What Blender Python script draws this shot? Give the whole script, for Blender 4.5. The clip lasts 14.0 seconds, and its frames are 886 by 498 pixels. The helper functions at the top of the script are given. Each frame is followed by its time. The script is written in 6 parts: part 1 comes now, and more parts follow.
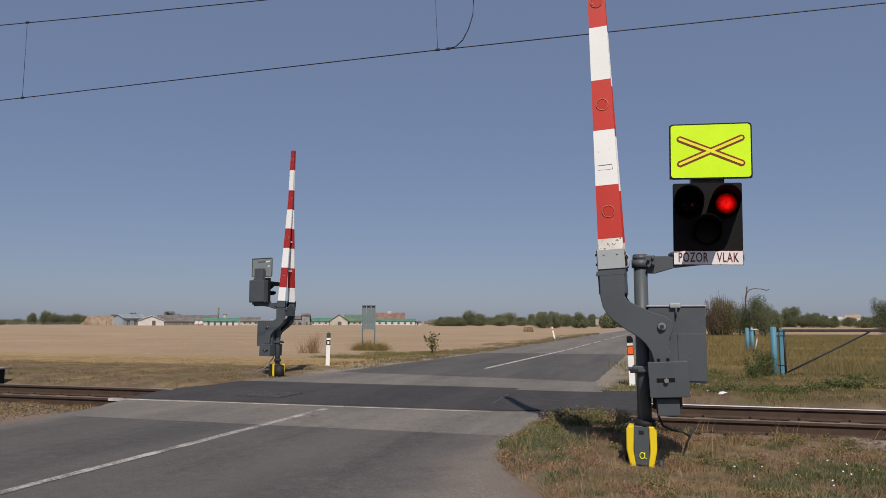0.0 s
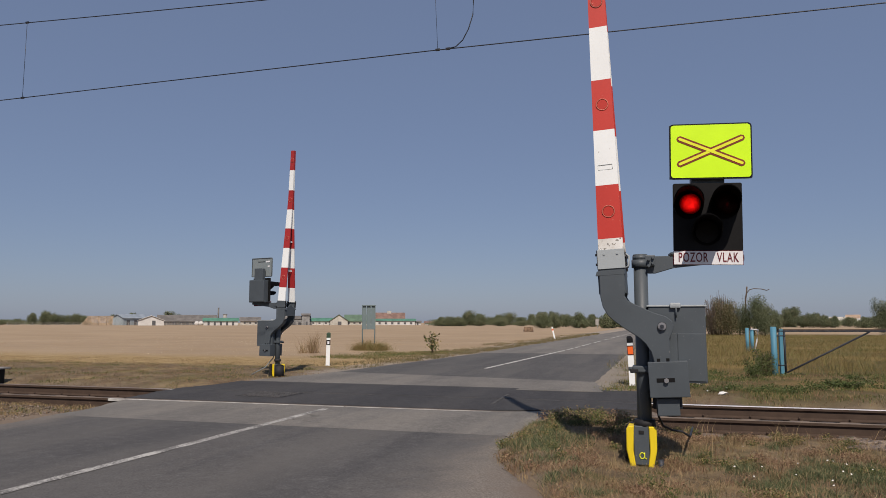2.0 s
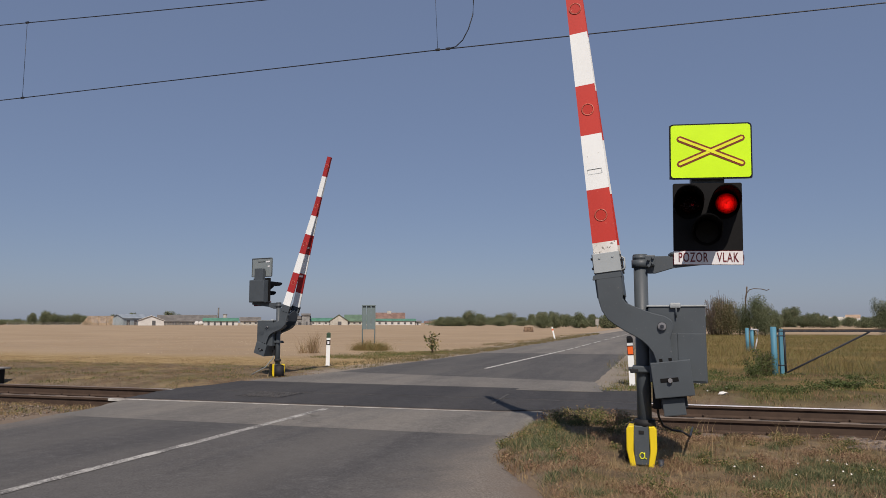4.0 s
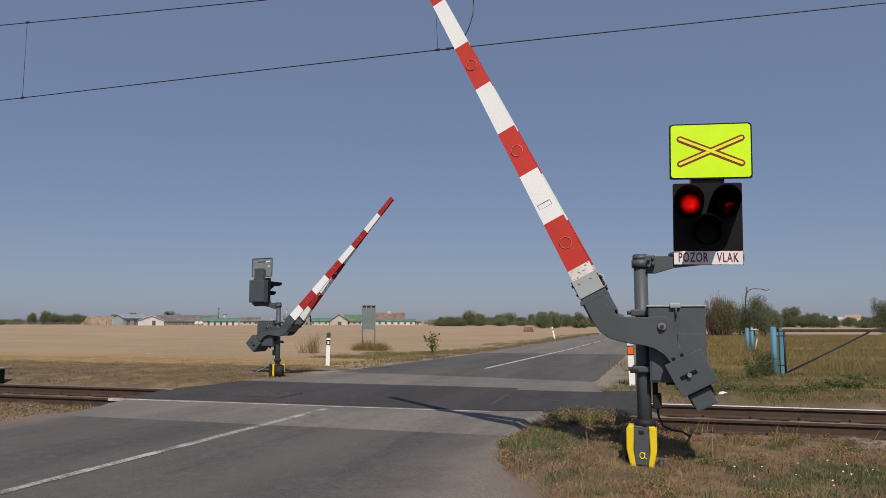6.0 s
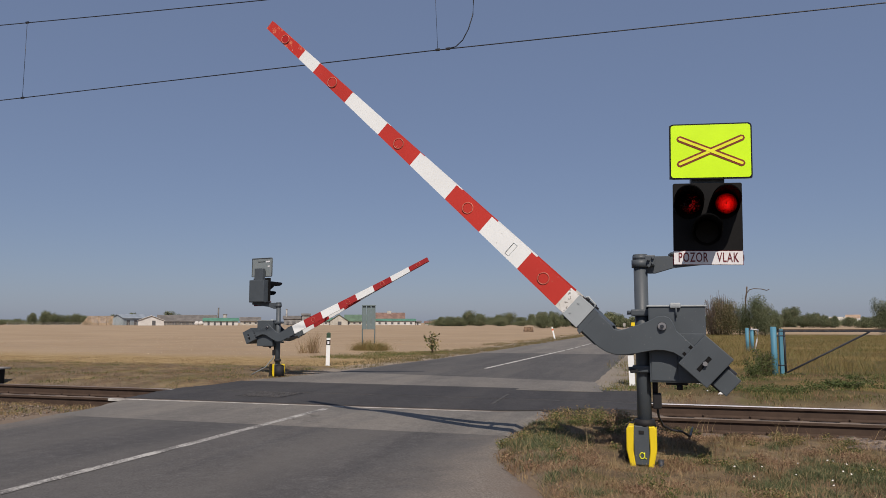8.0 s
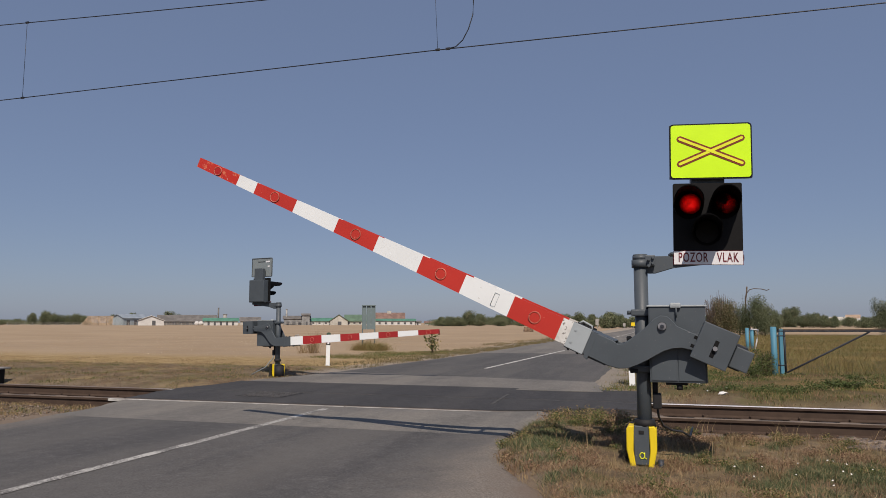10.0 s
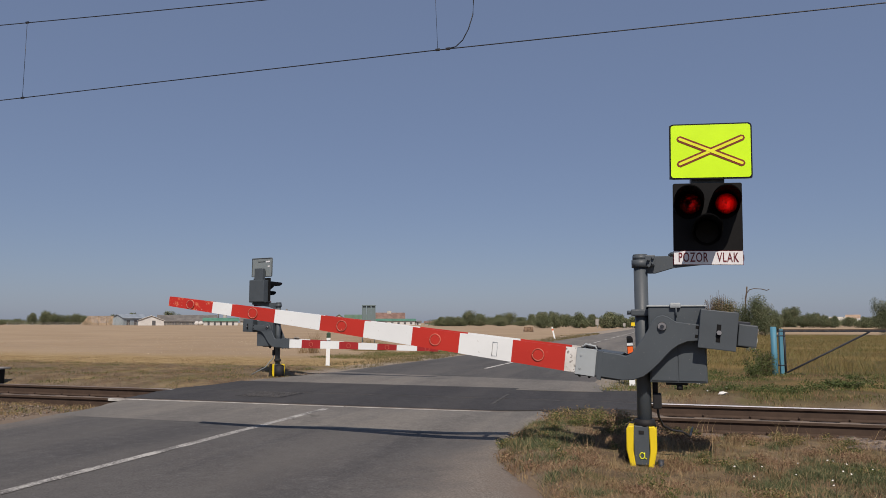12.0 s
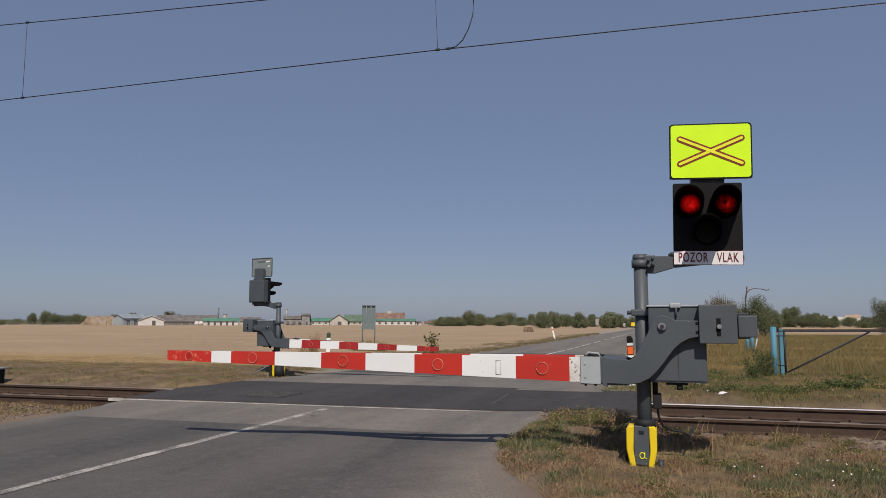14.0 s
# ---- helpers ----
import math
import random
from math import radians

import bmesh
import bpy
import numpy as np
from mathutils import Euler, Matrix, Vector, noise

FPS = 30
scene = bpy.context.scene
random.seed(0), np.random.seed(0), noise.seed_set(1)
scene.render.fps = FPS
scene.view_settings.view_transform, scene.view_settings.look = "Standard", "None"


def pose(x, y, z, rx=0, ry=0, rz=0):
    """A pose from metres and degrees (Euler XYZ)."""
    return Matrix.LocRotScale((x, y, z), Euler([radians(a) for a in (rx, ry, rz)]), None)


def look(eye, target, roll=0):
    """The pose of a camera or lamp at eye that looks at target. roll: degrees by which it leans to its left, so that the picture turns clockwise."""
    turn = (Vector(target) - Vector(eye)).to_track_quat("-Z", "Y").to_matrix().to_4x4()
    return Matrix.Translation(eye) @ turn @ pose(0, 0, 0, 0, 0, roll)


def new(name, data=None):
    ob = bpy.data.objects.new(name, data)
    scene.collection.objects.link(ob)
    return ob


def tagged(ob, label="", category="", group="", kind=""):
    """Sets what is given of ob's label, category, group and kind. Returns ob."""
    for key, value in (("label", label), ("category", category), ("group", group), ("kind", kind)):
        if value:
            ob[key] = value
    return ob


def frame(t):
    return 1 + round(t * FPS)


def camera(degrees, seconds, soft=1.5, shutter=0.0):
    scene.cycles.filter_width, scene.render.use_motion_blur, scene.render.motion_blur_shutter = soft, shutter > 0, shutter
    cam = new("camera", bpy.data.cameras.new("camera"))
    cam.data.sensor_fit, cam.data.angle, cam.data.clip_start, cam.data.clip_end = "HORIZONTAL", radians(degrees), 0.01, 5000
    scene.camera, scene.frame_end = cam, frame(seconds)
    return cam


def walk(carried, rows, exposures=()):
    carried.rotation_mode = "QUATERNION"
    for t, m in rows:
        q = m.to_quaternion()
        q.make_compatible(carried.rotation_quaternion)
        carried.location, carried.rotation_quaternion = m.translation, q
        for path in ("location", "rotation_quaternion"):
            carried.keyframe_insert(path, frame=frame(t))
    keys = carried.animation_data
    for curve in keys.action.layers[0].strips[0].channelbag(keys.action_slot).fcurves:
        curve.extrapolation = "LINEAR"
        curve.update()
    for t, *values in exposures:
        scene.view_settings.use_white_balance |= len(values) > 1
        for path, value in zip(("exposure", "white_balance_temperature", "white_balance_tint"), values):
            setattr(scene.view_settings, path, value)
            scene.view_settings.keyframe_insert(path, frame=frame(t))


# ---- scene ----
# The road runs along +Y, the railway crosses it along X; z = 0 is the rail top.
cam = camera(63.4, 14.0, soft=0.8)
EYE = pose(4.378, -8.742, 1.157, 95.844, 0, 17)
walk(cam, [(0.0, EYE), (14.0, EYE)], exposures=[(0.0, 0.0, 6500, 17), (12.8, 0.0, 6500, 17), (13.4, -0.03, 6500, 17), (14.0, -0.035, 6500, 17)])

# ---- daylight ----
SUN_ELEV, SUN_AZ = 48.2, 159.7          # azimuth clockwise from +Y
world = bpy.data.worlds.new("sky")
scene.world = world
world.use_nodes = True
wn = world.node_tree
sky = wn.nodes.new("ShaderNodeTexSky")
sky.sky_type = 'NISHITA'
sky.sun_disc = False
sky.sun_elevation = radians(SUN_ELEV)
sky.sun_rotation = radians(SUN_AZ)
sky.air_density, sky.dust_density, sky.ozone_density, sky.altitude = 0.95, 1.15, 1.5, 600
wn.nodes["Background"].inputs[1].default_value = 0.077
# high thin haze evens the sky out
haze = wn.nodes.new("ShaderNodeMix")
haze.data_type = 'RGBA'
haze.inputs[0].default_value = 0.61
haze.inputs[7].default_value = (2.25, 3.06, 4.66, 1)
wn.links.new(sky.outputs[0], haze.inputs[6])
wn.links.new(haze.outputs[2], wn.nodes["Background"].inputs[0])

sun = new("sun", bpy.data.lights.new("sun", "SUN"))
sun.data.energy, sun.data.angle, sun.data.color = 4.0, radians(0.5), (1.0, 0.915, 0.765)
SUN_DIR = Vector((math.sin(radians(SUN_AZ)) * math.cos(radians(SUN_ELEV)),
                  math.cos(radians(SUN_AZ)) * math.cos(radians(SUN_ELEV)), math.sin(radians(SUN_ELEV))))
sun.matrix_world = look(SUN_DIR * 50, (0, 0, 0))


# ---- material tools ----
class Nodes:
    """A short way to write node materials."""

    def __init__(self, name):
        self.mat = bpy.data.materials.new(name)
        self.mat.use_nodes = True
        self.tree = self.mat.node_tree
        self.bsdf = self.tree.nodes["Principled BSDF"]

    def put(self, socket, value):
        if isinstance(value, bpy.types.NodeSocket):
            self.tree.links.new(value, socket)
        elif isinstance(value, (tuple, list)) and socket.type == 'RGBA' and len(value) == 3:
            socket.default_value = (*value, 1)
        else:
            socket.default_value = value

    def node(self, kind, *values, **named):
        n = self.tree.nodes.new(kind)
        for i, v in enumerate(values):
            if v is not None:
                self.put(n.inputs[i], v)
        for k, v in named.items():
            self.put(n.inputs[k], v)
        return n

    def math(self, op, a, b=0.0, c=0.0, clamp=False):
        n = self.tree.nodes.new("ShaderNodeMath")
        n.operation, n.use_clamp = op, clamp
        for i, v in enumerate((a, b, c)):
            self.put(n.inputs[i], v)
        return n.outputs[0]

    def pos(self):
        return self.node("ShaderNodeNewGeometry").outputs["Position"]

    def obj(self):
        return self.node("ShaderNodeTexCoord").outputs["Object"]

    def scaled(self, vec, s):
        n = self.node("ShaderNodeMapping", vec)
        n.inputs["Scale"].default_value = s
        return n.outputs[0]

    def noise(self, vec, scale, detail=3.0, rough=0.55):
        n = self.node("ShaderNodeTexNoise", Vector=vec, Scale=scale, Detail=detail, Roughness=rough)
        return n.outputs["Fac"]

    def ramp(self, fac, lo, hi):
        """0 below lo, 1 above hi."""
        n = self.tree.nodes.new("ShaderNodeMapRange")
        n.interpolation_type = 'SMOOTHSTEP'
        for k, v in (("Value", fac), ("From Min", lo), ("From Max", hi)):
            self.put(n.inputs[k], v)
        return n.outputs[0]

    def mix(self, fac, a, b):
        n = self.tree.nodes.new("ShaderNodeMix")
        n.data_type = 'RGBA'
        self.put(n.inputs[0], fac)
        self.put(n.inputs[6], a)
        self.put(n.inputs[7], b)
        return n.outputs[2]

    def bump(self, height, strength, distance=0.01):
        n = self.node("ShaderNodeBump", Height=height, Strength=strength, Distance=distance)
        self.put(self.bsdf.inputs["Normal"], n.outputs[0])

    def finish(self, color=None, rough=None, metal=None, spec=None):
        for key, v in (("Base Color", color), ("Roughness", rough), ("Metallic", metal), ("Specular IOR Level", spec)):
            if v is not None:
                self.put(self.bsdf.inputs[key], v)
        return self.mat


def painted(name, color, worn, rough=0.45, grime=0.5, scale=9.0, spec=0.4):
    """Paint with soft tonal drift, small chips and dust."""
    m = Nodes(name)
    o = m.obj()
    drift = m.noise(o, scale * 0.35, 3)
    fine = m.noise(o, scale * 7, 4, 0.65)
    c = m.mix(m.math('MULTIPLY', m.ramp(drift, 0.35, 0.75), grime), color, tuple(0.78 * k for k in color))
    c = m.mix(m.ramp(fine, 0.66, 0.73), c, worn)
    m.bump(fine, 0.08, 0.004)
    r = m.math('ADD', m.math('MULTIPLY', fine, 0.2), rough - 0.1)
    return m.finish(c, r, 0.0, spec)


def plain(name, color, rough=0.6, metal=0.0, vary=0.25, scale=6.0, spec=0.4):
    m = Nodes(name)
    n = m.noise(m.obj(), scale, 4, 0.6)
    c = m.mix(m.ramp(n, 0.3, 0.7), tuple(k * (1 - vary) for k in color), tuple(min(1, k * (1 + vary)) for k in color))
    m.bump(m.noise(m.obj(), scale * 8, 3), 0.1, 0.004)
    return m.finish(c, rough, metal, spec)


def foliage(name, dark, light, dry, dry_share=0.15):
    m = Nodes(name)
    rnd = m.node("ShaderNodeNewGeometry").outputs["Random Per Island"]
    big = m.noise(m.pos(), 0.5, 2)
    c = m.mix(rnd, dark, light)
    pick = m.math('ADD', m.math('MULTIPLY', rnd, 0.5), m.math('MULTIPLY', big, 0.6))
    c = m.mix(m.ramp(pick, 0.78 - dry_share, 0.86 - dry_share), c, dry)
    m.put(m.bsdf.inputs["Subsurface Weight"], 0.0)
    return m.finish(c, 0.75, 0.0, 0.2)


def asphalt(name, base, light, patch_lo, patch_hi, worn_edge=None):
    """Chippings, mottling, long worn wheel tracks and tar-sealed cracks."""
    m = Nodes(name)
    p = m.pos()
    grain = m.noise(p, 62.0, 4, 0.85)
    mottle = m.noise(p, 9.0, 6, 0.75)
    blotch = m.noise(p, 0.9, 4, 0.6)
    streak = m.noise(m.scaled(p, (1.15, 0.10, 1)), 1.0, 4, 0.6)
    c = m.mix(m.ramp(blotch, patch_lo, patch_hi), base, light)
    c = m.mix(m.math('MULTIPLY', m.ramp(streak, 0.45, 0.60), 0.5), c, (light[0] * 1.32, light[1] * 1.28, light[2] * 1.22))
    c = m.mix(m.math('MULTIPLY', m.ramp(streak, 0.47, 0.36), 0.5), c, tuple(k * 0.82 for k in base))
    c = m.mix(m.math('MULTIPLY', m.ramp(mottle, 0.50, 0.64), 0.4), c, tuple(k * 1.5 for k in light))
    c = m.mix(m.math('MULTIPLY', m.ramp(mottle, 0.48, 0.34), 0.28), c, tuple(k * 0.62 for k in base))
    c = m.mix(m.math('MULTIPLY', m.ramp(grain, 0.52, 0.64), 0.6), c, tuple(k * 2.4 for k in base))
    c = m.mix(m.math('MULTIPLY', m.ramp(grain, 0.48, 0.35), 0.55), c, tuple(k * 0.45 for k in base))
    if worn_edge:
        x = m.node("ShaderNodeSeparateXYZ", p).outputs[0]
        w = m.math('ADD', x, m.math('MULTIPLY', m.math('SUBTRACT', m.noise(p, 1.7, 4, 0.65), 0.5), 1.2))
        lane = m.math('ADD', m.math('ABSOLUTE', x), m.math('MULTIPLY', m.math('SUBTRACT', m.noise(m.scaled(p, (1.0, 0.35, 1)), 1.4, 4, 0.65), 0.5), 1.1))
        rub = m.math('MULTIPLY', m.ramp(lane, 0.95, 1.35), m.ramp(lane, 2.05, 1.6))
        c = m.mix(m.math('MULTIPLY', rub, 0.38), c, (0.124, 0.117, 0.108))
        grit = m.mix(m.ramp(m.noise(p, 75.0, 4, 0.85), 0.40, 0.64), tuple(k * 0.78 for k in worn_edge), tuple(k * 1.6 for k in worn_edge))
        c = m.mix(m.math('MULTIPLY', m.ramp(w, 2.35, 3.2), 0.9), c, grit)
        c = m.mix(m.math('MULTIPLY', m.ramp(w, 3.0, 3.7), 0.85), c, (0.155, 0.118, 0.090))
        c = m.mix(m.math('MULTIPLY', m.ramp(w, -2.2, -3.2), 0.8), c, grit)
    warp = m.node("ShaderNodeVectorMath", p, m.node("ShaderNodeTexNoise", Vector=p, Scale=1.3).outputs["Color"])
    v = m.node("ShaderNodeTexVoronoi", Vector=warp.outputs[0], Scale=0.42)
    v.feature = 'DISTANCE_TO_EDGE'
    crack = m.math('MULTIPLY', m.ramp(v.outputs["Distance"], 0.011, 0.004), m.ramp(m.noise(p, 0.5, 2), 0.62, 0.70))
    c = m.mix(m.math('MULTIPLY', crack, 0.7), c, tuple(k * 0.4 for k in base))
    m.bump(m.math('ADD', grain, m.math('MULTIPLY', mottle, 0.7)), 0.45, 0.005)
    return m.finish(c, 0.88, 0.0, 0.25)


M_GREY = painted("grey_machine_paint", (0.071, 0.086, 0.099), (0.2, 0.2, 0.2), 0.52, 0.6, 9.0, 0.4)
M_GREY_LIGHT = painted("galvanised_steel", (0.36, 0.40, 0.42), (0.2, 0.2, 0.2), 0.5, 0.6, 14)
M_SIGN_BACK = painted("dull_sign_back", (0.21, 0.245, 0.255), (0.3, 0.3, 0.3), 0.5, 0.5, 10)
M_DARK = plain("dark_rubber_black", (0.015, 0.015, 0.017), 0.7)
M_STUD = plain("dusty_rubber_studs", (0.058, 0.056, 0.055), 0.8, 0, 0.3, 5)
M_RUBBER = plain("worn_crossing_rubber", (0.040, 0.039, 0.040), 0.8, 0, 0.3, 5)
M_BLACK = plain("matt_black_paint", (0.008, 0.008, 0.0085), 0.6, 0, 0.15, 6.0, 0.15)
M_WHITE = painted("white_barrier_paint", (0.79, 0.82, 0.82), (0.42, 0.40, 0.37), 0.5, 0.25, 7)


def worn_white():
    """White paint flaked down to grey metal and old dirt."""
    m = Nodes("flaking_white_paint")
    o = m.obj()
    n = m.noise(o, 26.0, 5, 0.7)
    c = m.mix(m.ramp(m.noise(o, 7.0, 3), 0.35, 0.7), (0.72, 0.72, 0.70), (0.52, 0.50, 0.46))
    c = m.mix(m.ramp(n, 0.57, 0.62), c, (0.20, 0.185, 0.165))
    m.bump(n, 0.3, 0.003)
    return m.finish(c, 0.6, 0.0, 0.3)


M_WHITE_WORN = worn_white()
M_RED = painted("red_barrier_paint", (0.52, 0.034, 0.021), (0.62, 0.20, 0.14), 0.5, 0.55, 5)
M_RED_DEEP = painted("deep_red_barrier_paint", (0.36, 0.024, 0.024), (0.5, 0.14, 0.11), 0.5, 0.5, 5)


def scuffed_red():
    """Red paint rubbed through to orange primer and pale scratches."""
    m = Nodes("scuffed_red_paint")
    o = m.obj()
    n = m.noise(o, 11.0, 5, 0.7)
    c = m.mix(m.ramp(n, 0.50, 0.60), (0.50, 0.030, 0.020), (0.66, 0.19, 0.10))
    c = m.mix(m.ramp(m.noise(o, 30.0, 4, 0.7), 0.62, 0.68), c, (0.68, 0.52, 0.44))
    m.bump(n, 0.2, 0.003)
    return m.finish(c, 0.6, 0.0, 0.3)


M_RED_SCUFFED = scuffed_red()
M_RED_DARK = painted("red_reflector", (0.42, 0.02, 0.015), (0.5, 0.1, 0.08), 0.3, 0.3, 20)
M_RIM = plain("pink_reflector_rim", (0.50, 0.13, 0.09), 0.4)
M_YELLOW = painted("yellow_guard_paint", (0.80, 0.60, 0.015), (0.35, 0.28, 0.08), 0.5, 0.5, 10)
M_HOOD = plain("soot_black_hood", (0.0035, 0.0035, 0.004), 0.75, 0, 0.15, 6.0, 0.06)
M_SIGN = plain("fluorescent_yellow_green_sheeting", (0.61, 0.96, 0.003), 0.4, 0, 0.04, 3)
M_SIGN_RED = plain("brown_red_print", (0.20, 0.022, 0.006), 0.5, 0, 0.1)
M_SIGN_PALE = plain("yellow_print", (0.76, 0.80, 0.02), 0.5, 0, 0.06)
M_PLATE = painted("white_enamel_plate", (0.74, 0.74, 0.76), (0.5, 0.5, 0.5), 0.4, 0.3)
M_LETTER = plain("dark_red_lettering", (0.13, 0.012, 0.018), 0.5)
M_STEEL = plain("bare_bolt_steel", (0.30, 0.30, 0.31), 0.4, 0.7)
M_BLUE = painted("faded_blue_gate_paint", (0.075, 0.235, 0.325), (0.36, 0.34, 0.30), 0.6, 0.6, 8)
M_BLUE_GREY = painted("grey_blue_panel_paint", (0.155, 0.205, 0.215), (0.4, 0.4, 0.4), 0.5, 0.5, 5)
M_DARK_STEEL = plain("dark_gate_steel", (0.03, 0.035, 0.045), 0.55, 0.2)
M_CABLE = plain("wire_black", (0.02, 0.02, 0.022), 0.5)
M_COPPER = plain("weathered_contact_wire", (0.035, 0.035, 0.037), 0.45, 0.5)
M_ORANGE = plain("orange_reflector_sheet", (0.80, 0.13, 0.02), 0.35, 0, 0.08)
M_GREEN_CAP = plain("dark_green_cap", (0.03, 0.06, 0.035), 0.6)
M_LITTER = plain("white_litter", (0.7, 0.7, 0.68), 0.6)
M_ASPHALT = asphalt("dark_asphalt", (0.070, 0.068, 0.067), (0.090, 0.087, 0.084), 0.36, 0.64, (0.172, 0.152, 0.129))
M_ASPHALT_PATCH = asphalt("dark_asphalt_patch", (0.075, 0.073, 0.071), (0.092, 0.089, 0.085), 0.4, 0.7)
M_ASPHALT_OLD = asphalt("pale_worn_asphalt", (0.130, 0.123, 0.112), (0.160, 0.151, 0.136), 0.35, 0.65)
M_ASPHALT_NEW = asphalt("crossing_asphalt", (0.042, 0.041, 0.042), (0.053, 0.052, 0.052), 0.4, 0.7)


def rust_rail():
    m = Nodes("rusty_rail_steel")
    n = m.noise(m.pos(), 7.0, 4, 0.6)
    c = m.mix(n, (0.032, 0.021, 0.016), (0.088, 0.058, 0.041))
    m.bump(m.noise(m.pos(), 60, 3), 0.2, 0.004)
    return m.finish(c, 0.8, 0.0, 0.3)


def lens_glass():
    m = Nodes("red_signal_glass")
    t, g = m.node("ShaderNodeBsdfTransparent", (0.75, 0.05, 0.04)), m.node("ShaderNodeBsdfGlossy", (0.5, 0.4, 0.4), 0.25)
    mix = m.node("ShaderNodeMixShader", 0.012)
    m.tree.links.new(t.outputs[0], mix.inputs[1])
    m.tree.links.new(g.outputs[0], mix.inputs[2])
    m.tree.links.new(mix.outputs[0], m.tree.nodes["Material Output"].inputs["Surface"])
    return m.mat


def lamp_glow():
    """Bright in the middle of the reflector, with the ribs of the glass."""
    m = Nodes("red_lamp_glow")
    o = m.obj()
    d = m.node("ShaderNodeVectorMath", o)
    d.operation = 'LENGTH'
    c = m.ramp(d.outputs["Value"], 0.082, 0.012)
    rib = m.noise(o, 60.0, 2)
    m.put(m.bsdf.inputs["Emission Color"], m.mix(c, (1.0, 0.03, 0.015), (1.0, 0.14, 0.09)))
    m.put(m.bsdf.inputs["Emission Strength"], m.math('MULTIPLY', m.math('ADD', m.math('MULTIPLY', c, 3.1), 0.06), m.math('ADD', m.math('MULTIPLY', rib, 0.8), 0.6)))
    return m.finish((0.2, 0.02, 0.02), 0.5)


def road_paint(name="worn_white_road_paint", white=0.46, wear=0.47):
    """White paint, scuffed through to the asphalt in small flakes."""
    m = Nodes(name)
    p = m.pos()
    flake = m.math('ADD', m.math('MULTIPLY', m.noise(p, 55.0, 4, 0.7), 0.6), m.math('MULTIPLY', m.noise(p, 2.2, 3, 0.6), 0.5))
    c = m.mix(m.ramp(flake, wear, wear + 0.16), (white, white * 0.98, white * 0.92), (0.12, 0.115, 0.11))
    return m.finish(c, 0.85, 0, 0.2)


M_ROADPAINT = road_paint()
M_ROADPAINT_FRESH = road_paint("fresher_white_road_paint", 0.54, 0.53)
M_RAIL = rust_rail()


def rail_head():
    """Wheel-polished; its glare is painted pale into the colour, turning brown towards the west."""
    m = Nodes("polished_rail_head_glare")
    p = m.pos()
    x = m.node("ShaderNodeSeparateXYZ", p).outputs[0]
    n = m.noise(m.scaled(p, (0.6, 8, 1)), 1.0, 3)
    # where the painted glare gives way to brown
    dull = m.ramp(m.math('ADD', x, m.math('MULTIPLY', n, 1.5)), -2.2, -3.6)
    c = m.mix(dull, (0.90, 0.89, 0.87), (0.15, 0.115, 0.09))
    return m.finish(c, 0.42, m.math('MULTIPLY', m.math('SUBTRACT', 1.0, dull), 0.55), 0.4)


M_RAIL_TOP = rail_head()
M_RAIL_DULL = plain("dull_rail_head", (0.135, 0.105, 0.08), 0.6, 0.0, 0.35, 2.0)
M_LENS, M_GLOW = lens_glass(), lamp_glow()
M_SLEEPER = plain("grey_brown_sleeper", (0.15, 0.115, 0.09), 0.9, 0, 0.35, 5)
M_CONCRETE = plain("grey_concrete", (0.32, 0.31, 0.29), 0.9, 0, 0.2, 3)
M_CONCRETE_DUST = plain("dusty_joint_filler", (0.070, 0.068, 0.066), 0.9, 0, 0.3, 3)
M_MORTAR = plain("pale_mortar", (0.41, 0.40, 0.375), 0.9, 0, 0.3, 3)
M_BARK = plain("grey_brown_bark", (0.10, 0.075, 0.055), 0.9, 0, 0.35, 4)
M_DRY = foliage("dry_straw_grass", (0.165, 0.118, 0.062), (0.41, 0.305, 0.165), (0.22, 0.13, 0.075), 0.1)
M_STUBBLE = foliage("pale_stubble_straw", (0.32, 0.235, 0.15), (0.50, 0.40, 0.27), (0.56, 0.47, 0.34), 0.15)
M_STRAW = foliage("yellow_brown_straw", (0.17, 0.115, 0.045), (0.34, 0.25, 0.11), (0.20, 0.19, 0.07), 0.2)
M_RUSTY = foliage("rust_brown_dead_plants", (0.135, 0.080, 0.050), (0.33, 0.205, 0.125), (0.34, 0.25, 0.15), 0.12)
M_MEADOW = foliage("olive_straw_meadow", (0.085, 0.075, 0.033), (0.19, 0.155, 0.075), (0.25, 0.18, 0.09), 0.1)
M_MEADOW_TAN = foliage("tan_meadow_straw", (0.16, 0.112, 0.045), (0.33, 0.235, 0.10), (0.20, 0.18, 0.065), 0.2)
M_GREEN = foliage("green_grass", (0.058, 0.080, 0.036), (0.128, 0.152, 0.075), (0.28, 0.23, 0.12), 0.08)
M_WEED = foliage("weed_leaves", (0.06, 0.08, 0.025), (0.15, 0.17, 0.055), (0.26, 0.20, 0.09), 0.2)
M_WEED_DARK = foliage("dark_green_weed_leaves", (0.045, 0.068, 0.022), (0.105, 0.135, 0.045), (0.17, 0.15, 0.06), 0.05)
M_LEAF = foliage("tree_leaves", (0.090, 0.112, 0.060), (0.165, 0.186, 0.102), (0.21, 0.195, 0.115), 0.08)
M_LEAF_DULL = foliage("dusty_bush_leaves", (0.085, 0.09, 0.045), (0.155, 0.15, 0.075), (0.24, 0.18, 0.10), 0.2)


